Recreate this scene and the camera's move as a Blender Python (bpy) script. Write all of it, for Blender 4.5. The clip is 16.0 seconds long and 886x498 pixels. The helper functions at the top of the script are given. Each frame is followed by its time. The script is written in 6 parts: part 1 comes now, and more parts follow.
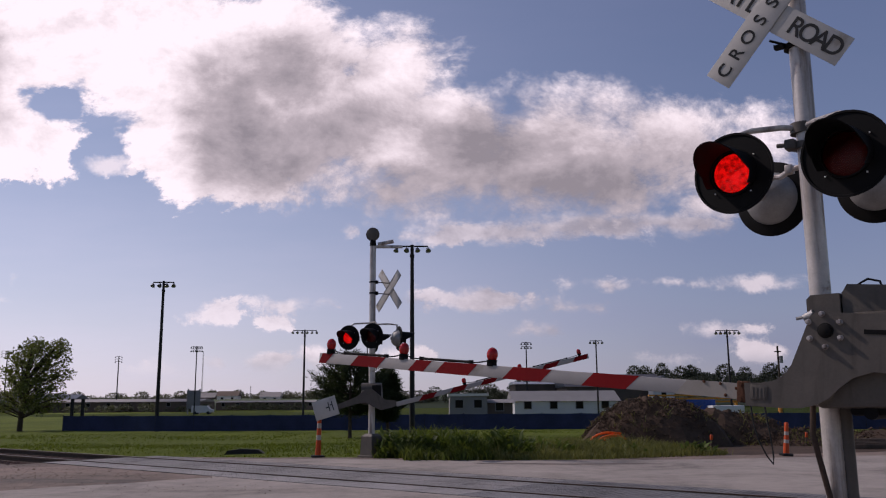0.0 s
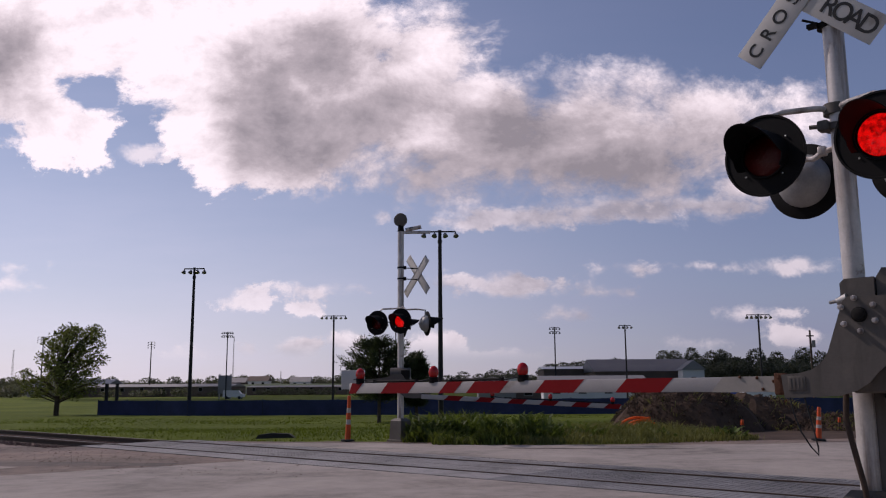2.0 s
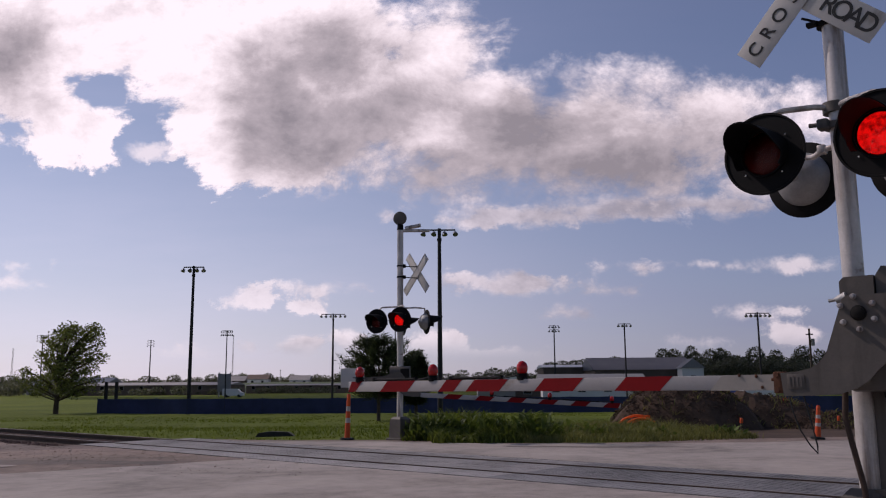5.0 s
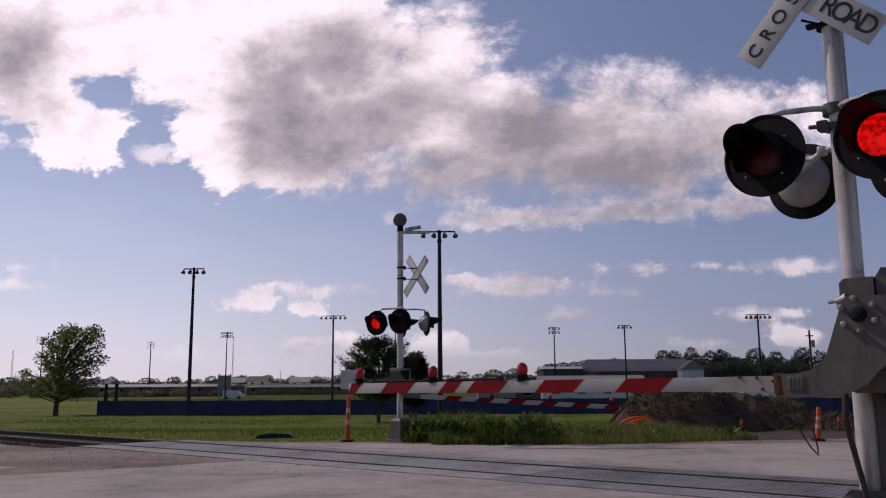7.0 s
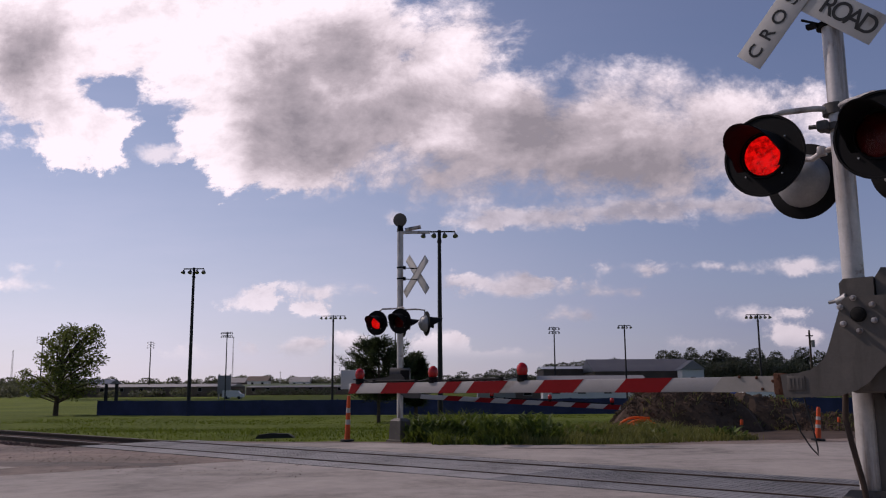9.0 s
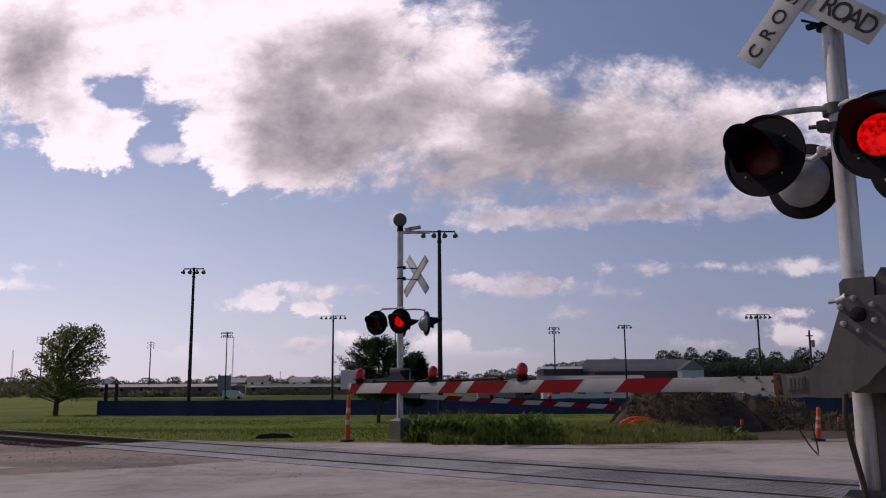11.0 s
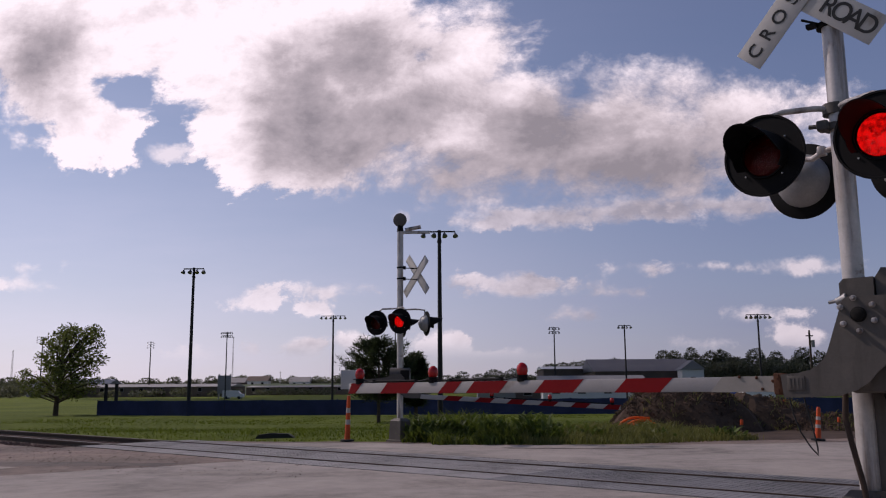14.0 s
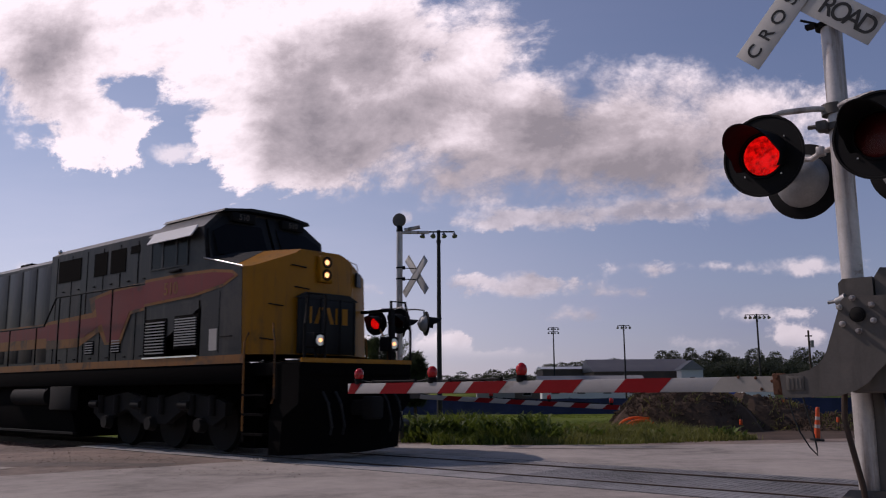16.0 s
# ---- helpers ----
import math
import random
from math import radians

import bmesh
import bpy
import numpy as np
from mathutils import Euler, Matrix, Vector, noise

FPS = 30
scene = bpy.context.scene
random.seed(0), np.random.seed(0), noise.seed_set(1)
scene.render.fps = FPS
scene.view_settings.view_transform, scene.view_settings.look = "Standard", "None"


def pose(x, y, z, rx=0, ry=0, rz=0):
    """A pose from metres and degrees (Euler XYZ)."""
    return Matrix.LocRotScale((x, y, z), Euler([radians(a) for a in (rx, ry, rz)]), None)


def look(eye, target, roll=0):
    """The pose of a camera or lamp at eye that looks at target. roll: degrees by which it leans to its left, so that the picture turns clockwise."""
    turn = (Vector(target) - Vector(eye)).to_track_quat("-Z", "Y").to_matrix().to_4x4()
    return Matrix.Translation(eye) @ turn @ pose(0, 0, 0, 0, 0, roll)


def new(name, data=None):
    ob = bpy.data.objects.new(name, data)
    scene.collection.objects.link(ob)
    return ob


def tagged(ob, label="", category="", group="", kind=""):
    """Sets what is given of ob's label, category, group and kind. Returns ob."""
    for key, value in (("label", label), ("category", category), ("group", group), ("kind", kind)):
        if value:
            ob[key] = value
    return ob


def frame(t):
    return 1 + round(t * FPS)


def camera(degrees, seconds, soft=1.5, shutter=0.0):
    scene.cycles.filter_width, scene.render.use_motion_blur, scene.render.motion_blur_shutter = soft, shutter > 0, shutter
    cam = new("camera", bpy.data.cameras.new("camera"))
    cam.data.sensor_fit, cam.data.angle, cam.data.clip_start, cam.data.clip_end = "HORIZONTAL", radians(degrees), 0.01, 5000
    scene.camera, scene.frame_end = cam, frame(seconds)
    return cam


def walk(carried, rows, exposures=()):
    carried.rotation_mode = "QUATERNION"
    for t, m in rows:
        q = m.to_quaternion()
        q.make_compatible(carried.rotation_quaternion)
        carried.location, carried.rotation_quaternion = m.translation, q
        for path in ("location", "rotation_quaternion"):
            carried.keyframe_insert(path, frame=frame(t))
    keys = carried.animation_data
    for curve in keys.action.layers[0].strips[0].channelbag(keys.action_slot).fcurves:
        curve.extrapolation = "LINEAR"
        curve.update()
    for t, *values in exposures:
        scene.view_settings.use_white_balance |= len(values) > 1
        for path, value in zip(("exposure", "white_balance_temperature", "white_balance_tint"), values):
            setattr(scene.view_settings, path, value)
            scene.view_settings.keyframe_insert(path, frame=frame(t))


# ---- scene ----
# camera: a low tripod beside the road, panned and tilted by a hand
cam = camera(55.2, 16.0, soft=1.15, shutter=0.08)
EYE = (0.0, 0.0, 1.27)


def aim(yaw, up, roll):
    """Pose of the tripod head: degrees to the left, upwards, and roll."""
    a, b = radians(yaw), radians(up)
    return look(EYE, (EYE[0] - math.sin(a) * math.cos(b), EYE[1] + math.cos(a) * math.cos(b), EYE[2] + math.sin(b)), roll)


walk(cam, [(0.0, aim(-1.874, 10.335, -0.38)), (0.2, aim(-1.82, 10.33, -0.38)), (0.3, aim(-1.15, 10.33, -0.39)),
           (0.4, aim(-0.30, 10.34, -0.40)), (0.5, aim(0.13, 10.34, -0.41)), (0.7, aim(0.05, 10.32, -0.40)), (1.0, aim(-0.06, 10.285, -0.35)),
           (1.5, aim(0.044, 9.99, -0.356)), (1.75, aim(0.04, 9.62, -0.37)), (2.0, aim(0.036, 9.35, -0.383)), (2.5, aim(0.0, 9.26, -0.405)),
           (3.5, aim(0.0, 9.19, -0.38)), (4.2, aim(0.0, 9.19, -0.38)), (6.3, aim(0.0, 9.35, -0.40)),
           (15.2, aim(0.0, 9.35, -0.40)), (16.0, aim(-0.05, 9.36, -0.41))],
     exposures=[(0.0, 0.0, 6680, 26), (16.0, 0.0, 6680, 26)])

# daylight: sun high on the left, a little ahead
SUN_AZ, SUN_EL = 64.0, 43.0
world = bpy.data.worlds.new("sky")
scene.world = world
world.use_nodes = True
wn = world.node_tree
sky = wn.nodes.new("ShaderNodeTexSky")
sky.sky_type, sky.sun_disc = "NISHITA", False
sky.sun_elevation, sky.sun_rotation = radians(SUN_EL), radians(-SUN_AZ)
sky.air_density, sky.dust_density, sky.ozone_density = 1.0, 0.35, 2.5
wn.nodes["Background"].inputs["Strength"].default_value = 0.075
wn.links.new(sky.outputs[0], wn.nodes["Background"].inputs["Color"])
sun = new("sun", bpy.data.lights.new("sun", "SUN"))
sun.data.energy, sun.data.angle, sun.data.color = 2.3, radians(0.6), (1.0, 0.95, 0.87)
sun.matrix_world = look((math.sin(radians(-SUN_AZ)) * 60, math.cos(radians(SUN_AZ)) * 60, math.tan(radians(SUN_EL)) * 60), (0, 0, 0))


# ---- materials ----
class Nodes:
    """Short hand for a node tree."""

    def __init__(self, name):
        self.m = bpy.data.materials.new(name)
        self.m.use_nodes = True
        self.t = self.m.node_tree
        self.t.nodes.clear()
        self.out = self.t.nodes.new("ShaderNodeOutputMaterial")

    def n(self, kind, **values):
        node = self.t.nodes.new(kind)
        for k, v in values.items():
            node.inputs[k.replace("_", " ")].default_value = v
        return node

    def link(self, a, b):
        self.t.links.new(a, b)
        return b.node

    def math(self, op, a, b=0.0, c=None):
        node = self.t.nodes.new("ShaderNodeMath")
        node.operation = op
        for i, v in enumerate((a, b, c)):
            if v is None:
                continue
            if isinstance(v, (int, float)):
                node.inputs[i].default_value = v
            else:
                self.link(v, node.inputs[i])
        return node.outputs[0]

    def vec(self, op, a, b=(0, 0, 0)):
        node = self.t.nodes.new("ShaderNodeVectorMath")
        node.operation = op
        for i, v in enumerate((a, b)):
            if isinstance(v, (tuple, list)):
                node.inputs[i].default_value = v
            else:
                self.link(v, node.inputs[i])
        return node.outputs["Value"] if op in ("LENGTH", "DOT_PRODUCT") else node.outputs[0]

    def coord(self, which="Object"):
        return self.n("ShaderNodeTexCoord").outputs[which]

    def noise(self, scale, detail=4.0, rough=0.55, at=None, distort=0.0):
        node = self.n("ShaderNodeTexNoise", Scale=scale, Detail=detail, Roughness=rough, Distortion=distort)
        self.link(at if at is not None else self.coord(), node.inputs["Vector"])
        return node.outputs["Fac"]

    def ramp(self, fac, *stops):
        node = self.t.nodes.new("ShaderNodeValToRGB")
        e = node.color_ramp.elements
        while len(e) < len(stops):
            e.new(0.5)
        for el, (p, c) in zip(e, stops):
            el.position, el.color = p, (*c, 1) if len(c) == 3 else c
        self.link(fac, node.inputs[0])
        return node.outputs[0]

    def span(self, v, a, b, c=0.0, d=1.0):
        node = self.t.nodes.new("ShaderNodeMapRange")
        node.interpolation_type = "SMOOTHSTEP"
        self.link(v, node.inputs[0])
        for i, x in enumerate((a, b, c, d)):
            node.inputs[i + 1].default_value = x
        return node.outputs[0]

    def mix(self, fac, a, b):
        node = self.t.nodes.new("ShaderNodeMix")
        node.data_type = "RGBA"
        for s, v in ((node.inputs[0], fac), (node.inputs[6], a), (node.inputs[7], b)):
            if isinstance(v, (int, float)):
                s.default_value = v
            elif isinstance(v, tuple):
                s.default_value = (*v, 1)
            else:
                self.link(v, s)
        return node.outputs[2]


def tone(c, k):
    return tuple(min(1.0, v * k) for v in c)


def surface(name, color, rough=0.6, metal=0.0, scale=6.0, vary=0.25, bump=0.15, fine=60.0, dirt=None, dirt_at=0.6, spec=0.22, island=0.0, per_object=0.0, streak=None, streak_at=0.52):
    """A painted, metal, stone or earthen surface with stains at one scale and grain at another."""
    k = Nodes(name)
    co = k.coord()
    a, b = k.noise(scale, 5, 0.6, co), k.noise(fine, 3, 0.6, co)
    f = k.math("ADD", k.math("MULTIPLY", a, 0.7), k.math("MULTIPLY", b, 0.3))
    col = k.ramp(f, (0.3, tone(color, 1 - vary)), (0.7, tone(color, 1 + vary)))
    if dirt:
        col = k.mix(k.span(k.noise(scale * 0.6, 6, 0.65, co, 0.4), dirt_at, dirt_at + 0.14), col, dirt)
    if streak:                   # rain-washed grime that runs down the sides
        runs = k.noise(3.2, 6, 0.62, k.vec("MULTIPLY", co, (2.6, 2.6, 0.22)))
        col = k.mix(k.math("MULTIPLY", k.span(runs, streak_at, streak_at + 0.2), 0.75), col, streak)
    if island or per_object:
        r = k.t.nodes.new("ShaderNodeNewGeometry").outputs["Random Per Island"] if island else k.t.nodes.new("ShaderNodeObjectInfo").outputs["Random"]
        col = k.mix(k.math("MULTIPLY", r, island or per_object), col, tone(color, 0.35))
    p = k.n("ShaderNodeBsdfPrincipled", Metallic=metal)
    p.inputs["Specular IOR Level"].default_value = spec
    k.link(col, p.inputs["Base Color"])
    k.link(k.math("ADD", rough - 0.08, k.math("MULTIPLY", a, 0.16)), p.inputs["Roughness"])
    if bump:
        bp = k.n("ShaderNodeBump", Strength=bump, Distance=0.02)
        k.link(f, bp.inputs["Height"])
        k.link(bp.outputs[0], p.inputs["Normal"])
    k.link(p.outputs[0], k.out.inputs[0])
    return k.m


def glow(name, color, strength, low=0.8):
    k = Nodes(name)
    e = k.n("ShaderNodeEmission", Strength=strength)
    f = k.noise(26, 3, 0.6)
    k.link(k.ramp(f, (0.36, tone(color, low)), (0.58, color)), e.inputs[0])
    k.link(e.outputs[0], k.out.inputs[0])
    return k.m


def glass(name, color):
    """Tinted clear glass with a light sheen."""
    k = Nodes(name)
    tr = k.n("ShaderNodeBsdfTransparent")
    tr.inputs[0].default_value = (*color, 1)
    gl = k.n("ShaderNodeBsdfGlossy", Roughness=0.12)
    bp = k.n("ShaderNodeBump", Strength=0.6, Distance=0.01)
    k.link(k.noise(60, 2, 0.5), bp.inputs["Height"])
    k.link(bp.outputs[0], gl.inputs["Normal"])
    ms = k.n("ShaderNodeMixShader", Fac=0.025)
    k.link(tr.outputs[0], ms.inputs[1])
    k.link(gl.outputs[0], ms.inputs[2])
    k.link(ms.outputs[0], k.out.inputs[0])
    return k.m


def leafy(name, color, vary=0.5):
    k = Nodes(name)
    r = k.t.nodes.new("ShaderNodeNewGeometry").outputs["Random Per Island"]
    col = k.ramp(r, (0.0, tone(color, 1 - vary)), (0.6, color), (1.0, tone(color, 1 + vary)))
    d = k.n("ShaderNodeBsdfPrincipled", Roughness=0.6)
    d.inputs["Specular IOR Level"].default_value = 0.25
    tr = k.n("ShaderNodeBsdfTranslucent")
    k.link(col, d.inputs["Base Color"])
    k.link(k.mix(0.5, col, tuple(min(1, c * w) for c, w in zip(color, (1.8, 1.7, 0.8)))), tr.inputs[0])
    ms = k.n("ShaderNodeMixShader", Fac=0.4)
    k.link(d.outputs[0], ms.inputs[1])
    k.link(tr.outputs[0], ms.inputs[2])
    k.link(ms.outputs[0], k.out.inputs[0])
    return k.m


def grassland(name):
    k = Nodes(name)
    co = k.coord()
    f = k.math("ADD", k.math("MULTIPLY", k.noise(0.09, 5, 0.6, co), 0.5), k.math("MULTIPLY", k.noise(2.2, 6, 0.7, co), 0.5))
    col = k.ramp(f, (0.30, (0.042, 0.056, 0.009)), (0.46, (0.074, 0.098, 0.011)), (0.60, (0.110, 0.138, 0.016)), (0.75, (0.15, 0.148, 0.036)))
    p = k.n("ShaderNodeBsdfPrincipled", Roughness=0.95)
    p.inputs["Specular IOR Level"].default_value = 0.1
    k.link(col, p.inputs["Base Color"])
    bp = k.n("ShaderNodeBump", Strength=0.6, Distance=0.15)
    k.link(k.noise(5, 6, 0.7, co), bp.inputs["Height"])
    k.link(bp.outputs[0], p.inputs["Normal"])
    k.link(p.outputs[0], k.out.inputs[0])
    return k.m


def paving(name, color, crack=0.5, patch=0.2, wet=0.0):
    """Worn concrete or gravelly earth: broad stains, pebbles, cracks, tyre dust."""
    k = Nodes(name)
    co = k.coord()
    big, mid, grit = k.noise(0.35, 5, 0.6, co, 0.6), k.noise(3.0, 6, 0.65, co), k.noise(70, 3, 0.7, co)
    f = k.math("ADD", k.math("MULTIPLY", big, 0.5), k.math("ADD", k.math("MULTIPLY", mid, 0.3), k.math("MULTIPLY", grit, 0.2)))
    col = k.ramp(f, (0.32, tone(color, 1 - patch * 1.6)), (0.5, color), (0.68, tone(color, 1 + patch)))
    v = k.n("ShaderNodeTexVoronoi", Scale=0.45)
    v.feature = "DISTANCE_TO_EDGE"
    wob = k.vec("ADD", co, k.vec("MULTIPLY", k.n("ShaderNodeTexNoise", Scale=1.5, Detail=4).outputs["Color"], (0.9, 0.9, 0.0)))
    k.link(wob, v.inputs["Vector"])
    line = k.math("MULTIPLY", k.span(v.outputs["Distance"], 0.0, 0.018, 1.0, 0.0), crack)
    col = k.mix(line, col, tone(color, 0.3))
    p = k.n("ShaderNodeBsdfPrincipled", Roughness=0.85)
    k.link(col, p.inputs["Base Color"])
    k.link(k.span(mid, 0.3, 0.7, 0.9 - wet, 0.97), p.inputs["Roughness"])
    bp = k.n("ShaderNodeBump", Strength=0.5, Distance=0.02)
    k.link(k.math("SUBTRACT", f, line), bp.inputs["Height"])
    k.link(bp.outputs[0], p.inputs["Normal"])
    k.link(p.outputs[0], k.out.inputs[0])
    return k.m


MAT = {
    "grass": grassland("grass"),
    "concrete": paving("worn_concrete", (0.275, 0.235, 0.208), 0.10, 0.46),
    "dirt": paving("earth_gravel", (0.165, 0.118, 0.094), 0.3, 0.8),
    "panel": paving("crossing_panel", (0.165, 0.158, 0.162), 0.0, 0.75, 0.12),
    "panel_dusty": paving("dusty_crossing_panel", (0.27, 0.25, 0.245), 0.0, 0.5, 0.1),
    "asphalt": paving("old_asphalt_patch", (0.115, 0.088, 0.073), 0.3, 0.6),
    "slab": paving("pale_slab", (0.31, 0.26, 0.225), 0.1, 0.3),
    "ballast": surface("ballast", (0.13, 0.080, 0.068), 0.9, scale=3, vary=0.4, fine=30, bump=0.6, island=0.6),
    "soil": surface("dug_soil", (0.066, 0.043, 0.031), 0.95, scale=1.4, vary=0.5, fine=14, bump=0.9, spec=0.2),
    "rail": surface("rail_steel", (0.055, 0.036, 0.028), 0.7, 0.1, 8, 0.3, 0.2),
    "railhead": surface("polished_rail", (0.16, 0.14, 0.13), 0.5, 0.3, 5, 0.15, 0.05),
    "groove": surface("flangeway_rubber", (0.030, 0.028, 0.027), 0.85, scale=1.1, vary=0.4, dirt=(0.17, 0.15, 0.14), dirt_at=0.50),
    "timber": surface("tie_timber", (0.09, 0.065, 0.05), 0.9, scale=5, vary=0.4, bump=0.5),
    "galv": surface("galvanised_steel", (0.47, 0.43, 0.41), 0.42, 0.35, 7, 0.2, 0.08, dirt=(0.20, 0.14, 0.115), dirt_at=0.6, streak=(0.11, 0.075, 0.062), streak_at=0.46),
    "alum": surface("cast_aluminium", (0.30, 0.295, 0.29), 0.55, 0.4, 9, 0.2, 0.1),
    "mech": surface("grey_enamel", (0.098, 0.085, 0.075), 0.55, 0.0, 4, 0.18, 0.12, dirt=(0.125, 0.105, 0.09), dirt_at=0.6, streak=(0.062, 0.052, 0.045), streak_at=0.52),
    "black": surface("black_paint", (0.006, 0.0055, 0.006), 0.7, 0.0, 6, 0.3, 0.1, spec=0.12),
    "blackpole": surface("dark_pole_paint", (0.025, 0.023, 0.024), 0.6, 0.2, 2, 0.3, 0.05),
    "white": surface("white_sheeting", (0.46, 0.44, 0.415), 0.45, 0.0, 5, 0.07, 0.04, dirt=(0.33, 0.29, 0.25), dirt_at=0.60),
    "armwhite": surface("grey_white_sheeting", (0.33, 0.31, 0.30), 0.5, 0.0, 5, 0.08, 0.04, dirt=(0.24, 0.21, 0.185), dirt_at=0.58),
    "lawn": leafy("lawn_blades", (0.085, 0.115, 0.014), 0.25),
    "greyarm": surface("bare_arm", (0.27, 0.245, 0.22), 0.5, 0.2, 6, 0.1, 0.05, dirt=(0.32, 0.28, 0.24), dirt_at=0.6),
    "red": surface("red_sheeting", (0.185, 0.005, 0.007), 0.6, 0.0, 5, 0.12, 0.04, spec=0.10),
    "redglass": surface("red_lens", (0.36, 0.006, 0.006), 0.12, 0.0, 25, 0.3, 0.04, spec=0.5),
    "letter": surface("black_letter", (0.02, 0.02, 0.02), 0.5),
    "orange": surface("orange_plastic", (0.50, 0.070, 0.018), 0.45, 0.0, 6, 0.12, 0.05),
    "band": surface("reflective_band", (0.34, 0.31, 0.29), 0.35, 0.1, 8, 0.1, 0.05),
    "rubber": surface("black_rubber", (0.02, 0.02, 0.02), 0.75, 0.0, 9, 0.3, 0.2),
    "rust": surface("rusty_steel", (0.11, 0.050, 0.030), 0.85, 0.3, 14, 0.4, 0.3),
    "bluefence": surface("blue_windscreen", (0.027, 0.034, 0.082), 0.85, 0.0, 0.7, 0.3, 0.3, fine=9),
    "maroonfence": surface("maroon_windscreen", (0.20, 0.03, 0.05), 0.75, 0.0, 0.7, 0.3, 0.3, fine=9),
    "bark": surface("bark", (0.060, 0.045, 0.035), 0.95, scale=4, vary=0.4, bump=0.8),
    "leaf": leafy("willow_leaf", (0.095, 0.115, 0.034)),
    "needle": leafy("pine_needle", (0.030, 0.042, 0.020)),
    "weed": leafy("weed_leaf", (0.082, 0.106, 0.020), 0.55),
    "dock": leafy("broad_weed_leaf", (0.075, 0.105, 0.022), 0.5),
    "straw": leafy("dry_grass", (0.135, 0.138, 0.045), 0.4),
    # distance haze is mixed into this leaf colour, paler and greyer than near leaves
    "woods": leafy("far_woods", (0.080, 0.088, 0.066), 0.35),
    "bluelens": surface("steel_roof", (0.052, 0.060, 0.082), 0.5, 0.2, 0.3, 0.1, 0.05, fine=3),
    "wall_grey": surface("grey_cladding", (0.20, 0.195, 0.20), 0.8, 0.0, 0.3, 0.12, 0.05, fine=4),
    "wall_brown": surface("brown_brick", (0.10, 0.078, 0.068), 0.85, 0.0, 0.4, 0.2, 0.1, fine=5),
    "wall_white": surface("white_cladding", (0.55, 0.55, 0.56), 0.7, 0.0, 0.4, 0.06, 0.05, fine=4),
    "pane": surface("dark_window", (0.005, 0.005, 0.006), 0.25, 0.0, 2, 0.2, 0.0, spec=0.10),
    "floodlight": surface("floodlight_case", (0.10, 0.10, 0.11), 0.4, 0.5, 3, 0.2, 0.0),
    "lensclear": surface("floodlight_glass", (0.22, 0.22, 0.24), 0.2, 0.3, 3, 0.1, 0.0),
    "hill": surface("far_hill", (0.060, 0.080, 0.045), 0.95, 0.0, 0.02, 0.4, 0.0, fine=0.3),
    "schoolbus": surface("orange_beam", (0.55, 0.24, 0.04), 0.6, 0.0, 1, 0.2, 0.1),
    "crate": surface("blue_container", (0.03, 0.07, 0.26), 0.55, 0.1, 1, 0.2, 0.1),
    "hose": surface("orange_hose", (0.80, 0.13, 0.02), 0.5, 0.0, 6, 0.15, 0.2),
    "lamp_on": glow("lit_red_lamp", (1.0, 0.060, 0.035), 0.80, 0.28),
    "lamp_off": surface("unlit_red_lamp", (0.035, 0.004, 0.004), 0.5, 0.0, 20, 0.3, 0.2, spec=0.2),
    "redlens_clear": glass("clear_red_lens", (0.95, 0.35, 0.32)),
    "headlight": glow("lit_headlight", (1.0, 0.50, 0.20), 2.2),
    "loco_grey": surface("locomotive_grey", (0.015, 0.0135, 0.015), 0.45, 0.0, 1.2, 0.3, 0.06, fine=18, dirt=(0.036, 0.029, 0.026), dirt_at=0.50, streak=(0.040, 0.033, 0.030), streak_at=0.48),
    "loco_yellow": surface("locomotive_yellow", (0.30, 0.122, 0.002), 0.42, 0.0, 1.5, 0.12, 0.06, fine=18, dirt=(0.16, 0.075, 0.01), dirt_at=0.58, streak=(0.17, 0.075, 0.012), streak_at=0.5),
    "loco_red": surface("locomotive_red", (0.150, 0.017, 0.016), 0.45, 0.0, 1.5, 0.15, 0.05, fine=18, dirt=(0.065, 0.026, 0.024), dirt_at=0.60, streak=(0.090, 0.026, 0.024)),
    "loco_orange": surface("locomotive_orange", (0.19, 0.075, 0.014), 0.5, 0.0, 1.5, 0.2, 0.05, fine=18, dirt=(0.06, 0.035, 0.02), dirt_at=0.5, streak=(0.07, 0.035, 0.02)),
    "loco_black": surface("sooty_black", (0.0035, 0.003, 0.003), 0.9, 0.0, 2.0, 0.35, 0.15, fine=20, dirt=(0.009, 0.007, 0.006), dirt_at=0.62, spec=0.04),
    "loco_dark": surface("dark_roof_grey", (0.010, 0.010, 0.011), 0.6, 0.0, 1.5, 0.2, 0.08, fine=18),
    "loco_steel": surface("dusty_running_gear", (0.009, 0.008, 0.0075), 0.85, 0.0, 3.0, 0.35, 0.2, fine=25),
    "silver": surface("bright_metal", (0.70, 0.70, 0.70), 0.3, 0.8, 6, 0.1, 0.05),
}


